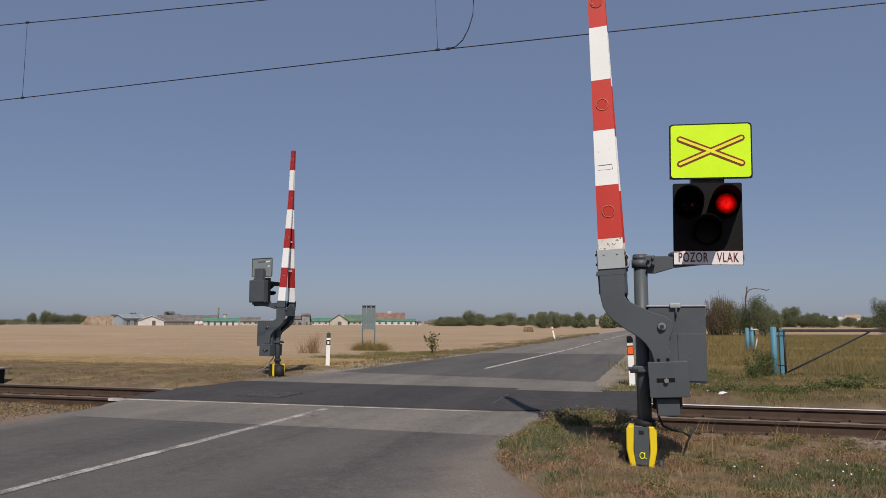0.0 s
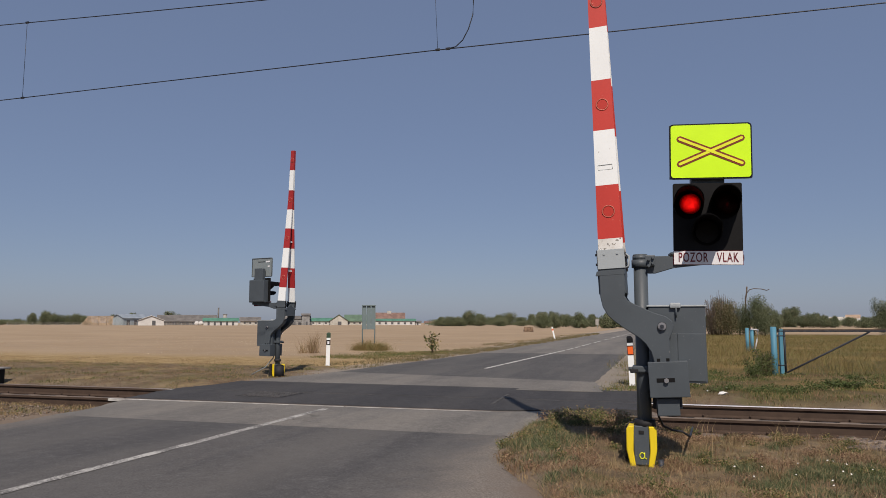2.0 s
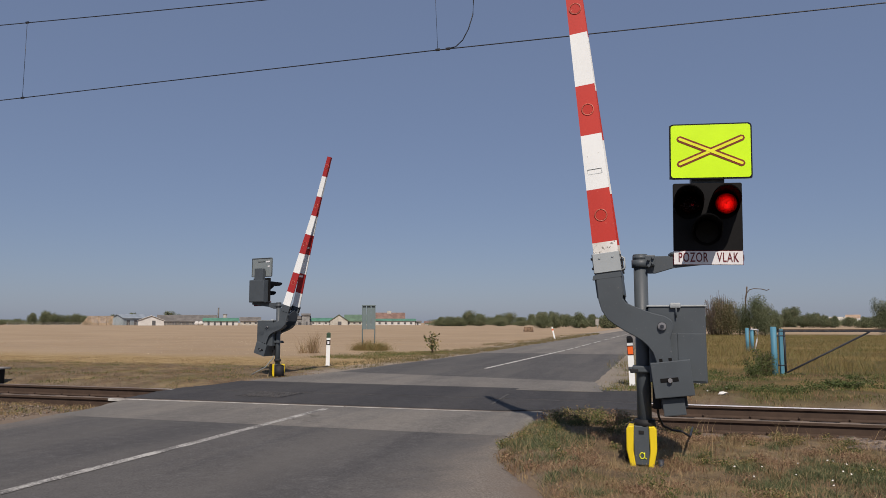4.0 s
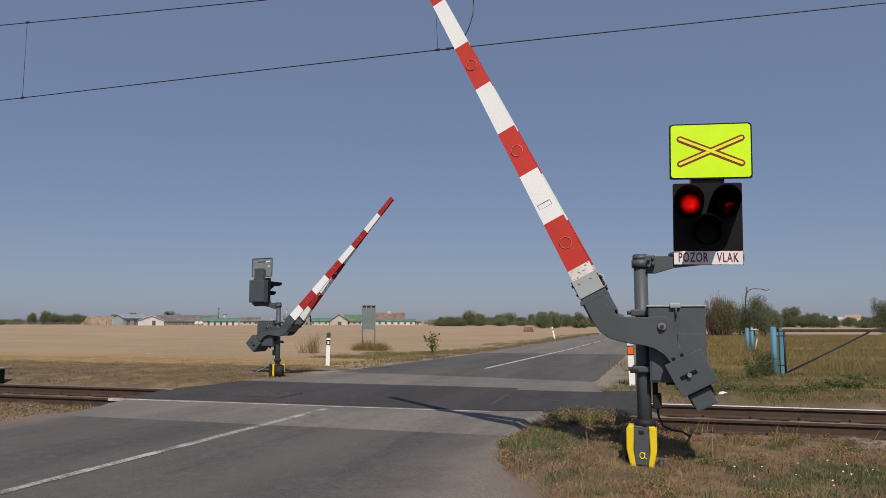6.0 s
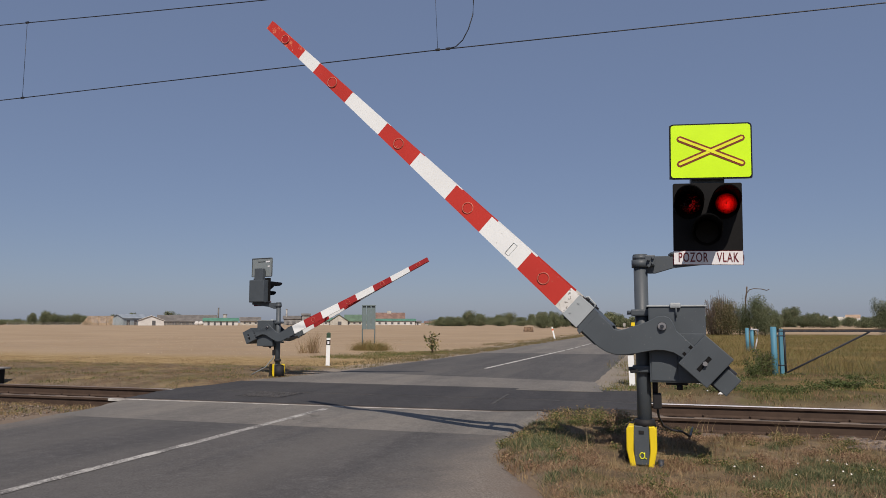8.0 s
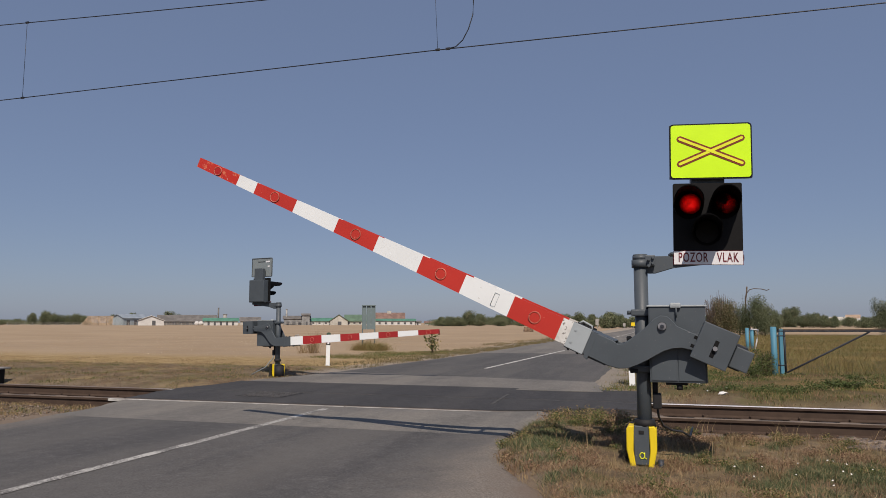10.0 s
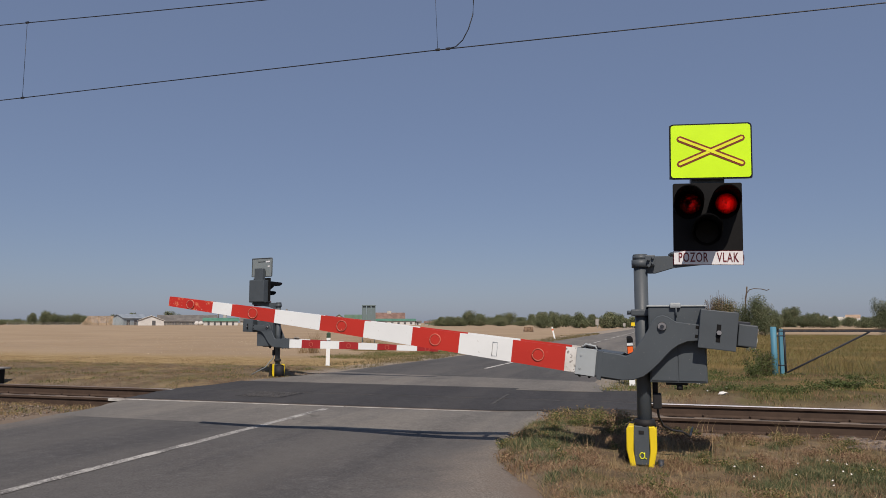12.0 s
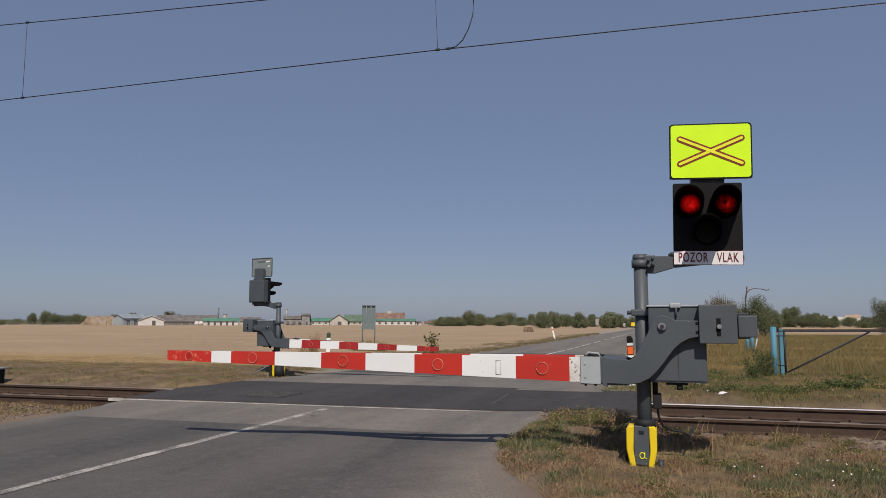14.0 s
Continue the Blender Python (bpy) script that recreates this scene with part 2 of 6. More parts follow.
# ---- shapes ----
def box(bm, x0, x1, y0, y1, z0, z1, bevel=0.0, m=None):
    v = [bm.verts.new(((x0, x1)[i & 1], (y0, y1)[i >> 1 & 1], (z0, z1)[i >> 2])) for i in range(8)]
    fs = [bm.faces.new([v[i] for i in q]) for q in
          ((0, 2, 3, 1), (4, 5, 7, 6), (0, 1, 5, 4), (2, 6, 7, 3), (0, 4, 6, 2), (1, 3, 7, 5))]
    if m:
        for w in v:
            w.co = m @ w.co
    if bevel:
        es = list({e for f in fs for e in f.edges})
        bmesh.ops.bevel(bm, geom=es, offset=bevel, segments=2, affect='EDGES', profile=0.6)
    return bm


def rod(bm, p0, p1, r0, r1=None, seg=12):
    """A round bar from p0 to p1, closed at both ends."""
    p0, p1 = Vector(p0), Vector(p1)
    r1 = r0 if r1 is None else r1
    q = (p1 - p0).to_track_quat('Z', 'Y')
    rings = []
    for p, r in ((p0, r0), (p1, r1)):
        rings.append([bm.verts.new(p + q @ Vector((r * math.cos(a), r * math.sin(a), 0)))
                      for a in (2 * math.pi * k / seg for k in range(seg))])
    for k in range(seg):
        f = bm.faces.new((rings[0][k], rings[0][(k + 1) % seg], rings[1][(k + 1) % seg], rings[1][k]))
        f.smooth = True
    bm.faces.new(rings[0][::-1])
    bm.faces.new(rings[1])
    return bm


def hose(bm, points, r, seg=6):
    """A tube along points."""
    pts = [Vector(p) for p in points]
    rings = []
    for i, p in enumerate(pts):
        d = (pts[min(i + 1, len(pts) - 1)] - pts[max(i - 1, 0)]).normalized()
        q = d.to_track_quat('Z', 'Y')
        rings.append([bm.verts.new(p + q @ Vector((r * math.cos(a), r * math.sin(a), 0)))
                      for a in (2 * math.pi * k / seg for k in range(seg))])
    for A, B in zip(rings, rings[1:]):
        for k in range(seg):
            bm.faces.new((A[k], A[(k + 1) % seg], B[(k + 1) % seg], B[k])).smooth = True
    bm.faces.new(rings[0][::-1])
    bm.faces.new(rings[-1])
    return bm


def slab(bm, outline, y0, y1, bevel=0.0):
    """An outline in x, z with thickness from y0 to y1."""
    A = [bm.verts.new((x, y0, z)) for x, z in outline]
    B = [bm.verts.new((x, y1, z)) for x, z in outline]
    fs = [bm.faces.new(A), bm.faces.new(B[::-1])]
    for k in range(len(A)):
        n = (k + 1) % len(A)
        fs.append(bm.faces.new((A[n], A[k], B[k], B[n])))
    bmesh.ops.recalc_face_normals(bm, faces=fs)
    if bevel:
        bmesh.ops.bevel(bm, geom=list(fs[0].edges) + list(fs[1].edges), offset=bevel, segments=1, affect='EDGES')
    return bm


def rounded(x0, x1, z0, z1, r, n=5):
    """A rectangle with round corners."""
    out = []
    for cx, cz, a0 in ((x1 - r, z1 - r, 0), (x0 + r, z1 - r, 90), (x0 + r, z0 + r, 180), (x1 - r, z0 + r, 270)):
        out += [(cx + r * math.cos(radians(a0 + 90 * k / n)), cz + r * math.sin(radians(a0 + 90 * k / n))) for k in range(n + 1)]
    return out


def mesh_of(name, bm, *mats):
    me = bpy.data.meshes.new(name)
    bm.to_mesh(me)
    bm.free()
    for m in mats:
        me.materials.append(m)
    return me


def part(name, bm, material, parent, label=""):
    ob = new(name, mesh_of(name, bm, *(material if isinstance(material, (list, tuple)) else (material,))))
    ob.parent = parent
    return tagged(ob, label)


def thing(name, m, label, category, group="", kind=""):
    ob = new(name)
    ob.empty_display_size = 0.1
    ob.matrix_basis = m
    return tagged(ob, label, category, group, kind)


def B():
    return bmesh.new()


# ---- ground ----
TRACK_Y, TRACK_SLOPE = 1.29, 0.015     # the track's axis: y = TRACK_Y + TRACK_SLOPE * x


def smooth(a, b, x):
    t = np.clip((x - a) / (b - a), 0, 1)
    return t * t * (3 - 2 * t)


def ground_height(x, y):
    """Bed under road and track, verge raised a little round the near barrier."""
    x, y = np.asarray(x, float), np.asarray(y, float)
    dt = y - TRACK_Y - TRACK_SLOPE * x
    z = -0.02 - 0.03 * smooth(3.5, 6.0, np.abs(x))
    flare = np.clip(0.42 * (-2.6 - y), 0, 1.3)
    verge = smooth(2.78, 3.12, x - flare) * smooth(-1.5, -2.6, dt) * smooth(12, 9, x)
    z = z + (0.095 + 0.045 * np.exp(-((x - flare - 3.35) / 0.4) ** 2) - 0.065 * np.exp(-(((x - 4.25) / 0.55) ** 2 + ((y + 2.65) / 0.6) ** 2))) * verge
    bank = smooth(3.3, 4.2, np.abs(x)) * smooth(2.2, 3.6, dt) * smooth(9.0, 6.0, dt)
    z = z + 0.05 * bank
    z = z - 0.17 * smooth(2.5, 1.5, np.abs(dt)) * smooth(2.6, 3.4, np.where(x > 0, x - 1.2, -x))
    z = z - 0.13 * smooth(2.3, 2.0, np.abs(x))
    z = z + 0.10 * smooth(-3.0, -3.8, x) * smooth(-0.85, -1.25, dt) * smooth(-2.8, -2.0, dt)
    z = z - 0.075 * np.exp(-(((x + 3.95) / 0.7) ** 2 + ((y - 5.7) / 0.8) ** 2))
    lumps = 0.022 * np.sin(3.1 * x + 1.3 * np.sin(2.3 * y)) * np.sin(2.7 * y + 0.7) + 0.012 * np.sin(7.9 * x + 5.1 * y) * np.sin(6.3 * y - 4.4 * x)
    return z + lumps * smooth(2.9, 3.6, np.abs(x)) * smooth(15, 10, np.hypot(x, y))


def spread(lo, hi, step, reach, grow):
    """Even steps from lo to hi, growing ones beyond, out to reach."""
    mid = list(np.arange(lo, hi + step / 2, step))
    s, a = step, hi
    while a < reach:
        s *= grow
        a += s
        mid.append(a)
    s, a = step, lo
    low = []
    while a > -reach:
        s *= grow
        a -= s
        low.append(a)
    return np.array(low[::-1] + mid)


def ground_material():
    m = Nodes("dry_earth_stubble_and_verge")
    p = m.pos()
    s = m.node("ShaderNodeSeparateXYZ", p)
    x, y = s.outputs[0], s.outputs[1]
    wob = m.math('MULTIPLY', m.math('SUBTRACT', m.noise(p, 0.35, 4, 0.6), 0.5), 4.0)
    fine = m.noise(p, 38.0, 4, 0.7)
    mid = m.noise(p, 2.2, 5, 0.65)
    broad = m.noise(p, 0.12, 4, 0.6)
    # bare earth with dry thatch
    earth = m.mix(m.ramp(mid, 0.35, 0.65), (0.12, 0.088, 0.058), (0.215, 0.165, 0.108))
    earth = m.mix(m.math('MULTIPLY', m.ramp(fine, 0.5, 0.7), 0.6), earth, (0.27, 0.21, 0.13))
    green = m.math('MULTIPLY', m.ramp(m.noise(p, 0.8, 5, 0.7), 0.50, 0.64), 0.7)
    verge = m.mix(green, earth, (0.13, 0.122, 0.048))
    verge = m.mix(m.math('MULTIPLY', m.ramp(m.noise(p, 0.55, 5, 0.7), 0.52, 0.66), 0.75), verge, (0.30, 0.225, 0.115))
    # stubble field across the track, west of the road
    stubble = m.mix(m.ramp(broad, 0.3, 0.7), (0.315, 0.236, 0.157), (0.385, 0.294, 0.20))
    rows = m.noise(m.scaled(p, (0.05, 1.1, 1)), 1.0, 3, 0.6)
    stubble = m.mix(m.math('MULTIPLY', m.ramp(rows, 0.45, 0.7), 0.45), stubble, (0.42, 0.30, 0.18))
    stubble = m.mix(m.math('MULTIPLY', m.ramp(fine, 0.55, 0.75), 0.4), stubble, (0.45, 0.34, 0.22))
    edge = m.math('ADD', y, wob)
    dry = m.mix(m.ramp(mid, 0.35, 0.65), (0.30, 0.212, 0.102), (0.39, 0.285, 0.148))
    c = m.mix(m.ramp(edge, 8.0, 10.0), verge, dry)
    c = m.mix(m.ramp(edge, 12.0, 16.0), c, stubble)
    # meadow east of the road
    meadow = m.mix(m.ramp(mid, 0.35, 0.65), (0.13, 0.10, 0.048), (0.085, 0.078, 0.036))
    meadow = m.mix(m.ramp(m.noise(p, 0.25, 3), 0.45, 0.65), meadow, (0.24, 0.17, 0.07))
    east = m.math('MULTIPLY', m.ramp(m.math('ADD', x, m.math('MULTIPLY', wob, 0.1)), 2.0, 3.2), m.math('MULTIPLY', m.ramp(edge, 3.0, 5.0), m.ramp(edge, 76.0, 68.0)))
    c = m.mix(east, c, meadow)
    # ballast dust along the track
    dt = m.math('SUBTRACT', y, m.math('ADD', m.math('MULTIPLY', x, TRACK_SLOPE), TRACK_Y))
    bal = m.ramp(m.math('ADD', m.math('ABSOLUTE', dt), m.math('MULTIPLY', wob, 0.12)), 2.3, 1.5)
    stone = m.node("ShaderNodeTexVoronoi", Vector=p, Scale=18.0)
    ballast = m.mix(stone.outputs["Color"], (0.10, 0.075, 0.06), (0.26, 0.22, 0.19))
    c = m.mix(bal, c, ballast)
    # dusty sand where the verge meets the road
    rim = m.math('MULTIPLY', m.ramp(m.math('ABSOLUTE', x), 3.9, 3.2), m.ramp(y, 3.0, 0.5))
    c = m.mix(m.math('MULTIPLY', rim, 0.8), c, (0.235, 0.185, 0.145))
    side = m.math('ADD', m.math('ABSOLUTE', x), m.math('MULTIPLY', m.math('SUBTRACT', mid, 0.5), 0.7))
    grit = m.mix(m.ramp(fine, 0.4, 0.65), (0.26, 0.225, 0.185), (0.36, 0.325, 0.28))
    c = m.mix(m.math('MULTIPLY', m.math('MULTIPLY', m.ramp(side, 4.0, 3.4), m.ramp(y, 3.2, 4.2)), 0.85), c, grit)
    m.bump(m.math('ADD', fine, m.math('MULTIPLY', mid, 1.5)), 0.9, 0.03)
    return m.finish(c, 0.95, 0.0, 0.1)


def build_ground():
    xs, ys = spread(-12, 12, 0.16, 2500, 1.13), spread(-10, 12, 0.16, 2500, 1.13)
    X, Y = np.meshgrid(xs, ys)
    Z = ground_height(X, Y)
    nx, ny = len(xs), len(ys)
    idx = np.arange(nx * ny).reshape(ny, nx)
    quads = np.stack([idx[:-1, :-1], idx[:-1, 1:], idx[1:, 1:], idx[1:, :-1]], -1).reshape(-1, 4)
    me = bpy.data.meshes.new("ground")
    me.from_pydata(np.stack([X, Y, Z], -1).reshape(-1, 3).tolist(), [], quads.tolist())
    me.polygons.foreach_set("use_smooth", [True] * len(me.polygons))
    me.materials.append(ground_material())
    tagged(new("ground", me), "dry earth, straw stubble field and patchy grass verge", "ground", "", "structure")


def road_rise(x, y):
    """The near road tilts up towards its east edge and levels out at the rails."""
    e = x - min(1.3, max(0.0, 0.42 * (-2.6 - y)))
    k = 0.038 * smooth(-0.1, 1.1, e) * smooth(0.5, -0.1, y) + (0.035 * smooth(2.1, 2.9, e) + 0.05 * smooth(2.85, 3.2, e)) * smooth(1.6, 0.2, y)
    return float(k)


def road_slab(name, y0, y1, material, label, left=(-2.95, -2.95), right=(2.95, 2.95), skew=(0, 0), seed=1, top=0.0, rag=1.0):
    """A length of road, its edges ragged."""
    rnd = random.Random(seed)
    bm = B()
    n = max(4, int(min(y1 - y0, 60) / 0.12))
    rows = []
    for k in range(n + 1):
        t = k / n
        y = y0 + (y1 - y0) * t
        l = left[0] + (left[1] - left[0]) * t + rag * (0.05 * math.sin(3.7 * y + seed) + rnd.uniform(-0.02, 0.02))
        r = right[0] + (right[1] - right[0]) * t + rag * (0.05 * math.sin(4.3 * y + 2 * seed) + rnd.uniform(-0.02, 0.02))
        r += 0.42 * max(0.0, min(3.0, -2.6 - y))      # the lay-by in front of the near barrier
        row = []
        for i in range(13):
            x = l + (r - l) * i / 12
            s = skew[0] * (1 - t) + skew[1] * t
            row.append((x, y0 + (y1 - y0) * t + s * x))
        rows.append(row)
    up = [[bm.verts.new((x, y - 6.2 * road_rise(x, y) * math.exp(-((y + 1.38) / 0.5) ** 2), top + road_rise(x, y))) for x, y in row] for row in rows]
    for A, C in zip(up, up[1:]):
        for i in range(12):
            bm.faces.new((A[i], A[i + 1], C[i + 1], C[i]))
    rim = [A[0] for A in up] + up[-1][1:] + [A[-1] for A in up[-2::-1]] + up[0][-2:0:-1]
    low = [bm.verts.new((v.co.x + (math.copysign(0.3, v.co.x) if abs(v.co.x) > 2.2 and top == 0 else 0), v.co.y, v.co.z - 0.1)) for v in rim]
    for k in range(len(rim)):
        n2 = (k + 1) % len(rim)
        bm.faces.new((rim[k], rim[n2], low[n2], low[k]))
    bmesh.ops.recalc_face_normals(bm, faces=bm.faces)
    ob = new(name, mesh_of(name, bm, material))
    return tagged(ob, label, "road", "", "structure")


def stripe(name, y0, y1, x0, x1, w, seed):
    """A painted line with frayed edges, lying on the road."""
    rnd = random.Random(seed)
    bm = B()
    n = max(2, int((y1 - y0) / 0.12))
    rows = []
    for k in range(n + 1):
        t = k / n
        x, y = x0 + (x1 - x0) * t, y0 + (y1 - y0) * t
        rows.append([bm.verts.new((x - w / 2 + rnd.uniform(-.008, .008), y, 0.004 + road_rise(x, y))), bm.verts.new((x + w / 2 + rnd.uniform(-.008, .008), y, 0.004 + road_rise(x, y)))])
    for A, C in zip(rows, rows[1:]):
        bm.faces.new((A[0], A[1], C[1], C[0]))
    return tagged(new(name, mesh_of(name, bm, M_ROADPAINT if y0 < 2 else M_ROADPAINT_FRESH)), "worn white painted centre line on the asphalt", "road marking", "centre line", "structure")


def build_road():
    road_slab("road_near", -30, -1.38, M_ASPHALT, "dark grey worn asphalt road with tar-sealed cracks", right=(2.87, 2.87), seed=3)
    road_slab("road_apron_near", -1.38, TRACK_Y - 0.79, M_ASPHALT_OLD, "pale worn asphalt strip before the rails", (-2.95, -3.4), (2.87, 2.9), (0, TRACK_SLOPE), 4)
    road_slab("road_crossing", TRACK_Y - 0.70, TRACK_Y + 0.740, M_ASPHALT_NEW, "dark level crossing surface between the rails", (-3.6, -3.75), (4.12, 4.15), (TRACK_SLOPE, TRACK_SLOPE), 5, 0.010)
    road_slab("road_crossing_far", TRACK_Y + 0.766, 3.86, M_ASPHALT_NEW, "dark level crossing surface beyond the rails", (-3.75, -3.6), (4.15, 4.05), (TRACK_SLOPE, 0), 9, 0.012)
    road_slab("road_apron_far", 3.865, 6.35, M_ASPHALT_OLD, "pale worn asphalt strip beyond the rails", (-3.6, -3.0), (3.5, 3.0), (0, -0.2), 6, rag=0.5)
    road_slab("road_patch_far", 6.35, 18.3, M_ASPHALT_PATCH, "dark asphalt road beyond the crossing", (-3.0, -2.25), (3.0, 3.0), (-0.2, 0.0), 7, rag=0.25)
    road_slab("road_far", 18.3, 420, M_ASPHALT_OLD, "pale asphalt road running to the horizon", (-2.35, 3.6), (3.0, 9.0), (0.0, 0), 8, rag=0.2)
    road_slab("road_step", 3.50, 3.90, M_ASPHALT_OLD, "pale patch laid against the crossing surface", (1.95, 1.95), (3.4, 3.3), (0, 0), 11, 0.018, 0.2)
    bm = B()
    for k in range(6):
        y = 1.30 + 0.24 * k
        box(bm, 2.03 - 0.012 * k - 0.022, 2.03 - 0.012 * k + 0.022, y, y + 0.225, -0.01, 0.0165, 0.002)
    tagged(new("joint_strip", mesh_of("joint_strip", bm, M_CONCRETE_DUST)), "dusty pale joint across the crossing surface", "road joint", "", "structure")
    stripe("centre_line", -12, 0.18, 0.05, 0.0, 0.10, 1)
    stripe("centre_line", 9.05, 21.5, 0.05, 0.42, 0.10, 2)
    stripe("centre_line", 22.3, 23.8, 0.44, 0.47, 0.11, 3)
    stripe("centre_line", 24.8, 26.3, 0.48, 0.5, 0.11, 4)
    for k in range(10):
        stripe("centre_line", 27.3 + 6.0 * k, 31.6 + 6.0 * k, 0.5 + 0.06 * k, 0.54 + 0.06 * k, 0.12, 10 + k)


def build_rail_edge():
    """Worn pale mortar along the near rail."""
    rnd = random.Random(31)
    x = -3.75
    while x < 2.75:
        w = rnd.uniform(0.5, 1.1)
        bm = B()
        wide = 0.027 if x > -3.0 else 0.06
        box(bm, x, min(x + w, 2.8), -wide, 0.0, -0.03, 0.004 + rnd.uniform(0, 0.002), 0.002)
        ob = new("mortar_edge", mesh_of("mortar_edge", bm, M_MORTAR))
        ob.matrix_basis = Matrix.Translation((0, TRACK_Y - 0.792, 0)) @ Matrix.Rotation(math.atan(TRACK_SLOPE), 4, 'Z')
        tagged(ob, "worn pale mortar strip along the rail", "road edge", "mortar strips", "structure")
        x += w + rnd.uniform(0.004, 0.05)


def build_track():
    ang = math.atan(TRACK_SLOPE)
    root = thing("railway_track", Matrix.Translation((0, TRACK_Y, 0)) @ Matrix.Rotation(ang, 4, 'Z'),
                 "single railway track with rusty rails on sleepers", "railway track", "", "structure")
    prof = [(-0.0625, -0.165), (0.0625, -0.165), (0.0625, -0.152), (0.012, -0.132), (0.009, -0.05), (0.035, -0.036),
            (0.035, -0.006), (0.028, 0.0), (-0.028, 0.0), (-0.035, -0.006), (-0.035, -0.036), (-0.009, -0.05), (-0.012, -0.132), (-0.0625, -0.152)]
    for side in (-0.7525, 0.7525):
        bm = B()
        A = [bm.verts.new((-260, side + y, z + 0.006)) for y, z in prof]
        C = [bm.verts.new((260, side + y, z + 0.006)) for y, z in prof]
        for k in range(len(prof)):
            n = (k + 1) % len(prof)
            f = bm.faces.new((A[k], C[k], C[n], A[n]))
            f.material_index = 1 if 6 <= k <= 8 else 0
        bmesh.ops.recalc_face_normals(bm, faces=bm.faces)
        part("rail", bm, (M_RAIL, M_RAIL_TOP if side > 0 else M_RAIL_DULL), root, "rusty rail with a polished running surface")
    bm = B()
    box(bm, -0.125, 0.125, -1.25, 1.25, -0.34, -0.16, 0.015)
    me = mesh_of("sleeper", bm, M_SLEEPER)
    for k in range(-70, 71):
        if abs(k * 0.61) < 3.6:
            continue
        ob = new("sleeper", me)
        ob.parent = root
        ob.matrix_basis = pose(k * 0.61, 0, 0.0)
    bm = B()
    box(bm, -0.09, 0.09, -0.05, 0.05, -0.16, -0.135, 0.006)
    rod(bm, (0, -0.075, -0.14), (0, -0.075, -0.115), 0.013, seg=6)
    rod(bm, (0, 0.075, -0.14), (0, 0.075, -0.115), 0.013, seg=6)
    me = mesh_of("rail_clamp", bm, M_RAIL)
    for k in list(range(-16, -5)) + list(range(6, 17)):
        for side in (-0.7525, 0.7525):
            ob = new("rail_clamp", me)
            ob.parent = root
            ob.matrix_basis = pose(k * 0.61, side, 0.0)


def build_mat():
    """Studded rubber panels let into the crossing."""
    root = thing("rubber_mat", pose(-1.95, 1.57, 0.0125), "black studded rubber mat in the crossing surface", "rubber mat", "", "structure")
    bm = B()
    box(bm, -0.12, 0.68, -0.35, 0.36, -0.02, 0.004, 0.0)
    part("mat_sheet", bm, M_RUBBER, root)
    bm = B()
    for i in range(9):
        for j in range(8):
            x, y = -0.06 + 0.085 * i, -0.30 + 0.085 * j
            lo = [bm.verts.new((x + sx * 0.027, y + sy * 0.026, 0.0045)) for sx, sy in ((-1, -1), (1, -1), (1, 1), (-1, 1))]
            hi = [bm.verts.new((x + sx * 0.020, y + sy * 0.019, 0.012)) for sx, sy in ((-1, -1), (1, -1), (1, 1), (-1, 1))]
            bm.faces.new(hi)
            for k in range(4):
                bm.faces.new((lo[k], lo[(k + 1) % 4], hi[(k + 1) % 4], hi[k]))
    tagged(part("studs", bm, M_STUD, root), kind="stuff")


build_mat()
build_ground()
build_road()
build_rail_edge()
build_track()


# ---- crossing barrier ----
PIVOT = (-0.185, 1.054)


def half_gap(x, length):
    """Half the distance between the two blades: they draw together and run side by side to the tip."""
    u = min(1.0, max(0.0, (x - 0.585) / (0.73 * length - 0.585)))
    return 0.018 + 0.182 * (1 - u) ** 1.12


def blade_mesh(side, length, cuts):
    """One tapered blade of the boom in boom space; cuts: where white (0) and red (1) bands end."""
    bm = B()
    x0, x1 = 0.585, length

    def ring(x):
        t = (x - x0) / (length - x0)
        top, bot = -0.238 + 0.002 * t, -0.428 + 0.10 * t
        y = side * half_gap(x, length)
        th = 0.013
        return [bm.verts.new(c) for c in ((x, y - th, bot), (x, y + th, bot), (x, y + th, top), (x, y - th, top))]

    xs, cols = [x0], []
    for end, col in cuts:
        if end > x0 and xs[-1] < length:
            a, b = xs[-1], min(end, length)
            n = max(1, round((b - a) / 0.16))
            xs += [a + (b - a) * (k + 1) / n for k in range(n)]
            cols += [col] * n
    rings = [ring(x) for x in xs]
    for (A, C), col in zip(zip(rings, rings[1:]), cols):
        for k in range(4):
            f = bm.faces.new((A[k], C[k], C[(k + 1) % 4], A[(k + 1) % 4]))
            f.material_index = col
    bm.faces.new(rings[0]).material_index = cols[0]
    bm.faces.new(rings[-1][::-1]).material_index = cols[-1]
    bmesh.ops.recalc_face_normals(bm, faces=bm.faces)
    return bm


CUTS_NEAR = [(0.697, 2), (1.126, 1), (1.579, 0), (2.004, 1), (2.462, 0), (2.899, 1), (3.374, 0), (3.831, 1), (4.042, 0), (4.53, 3)]
CUTS_FAR = [(0.91, 0), (1.36, 1), (1.81, 0), (2.26, 1), (2.70, 0), (3.15, 1), (3.62, 0), (4.08, 1)]


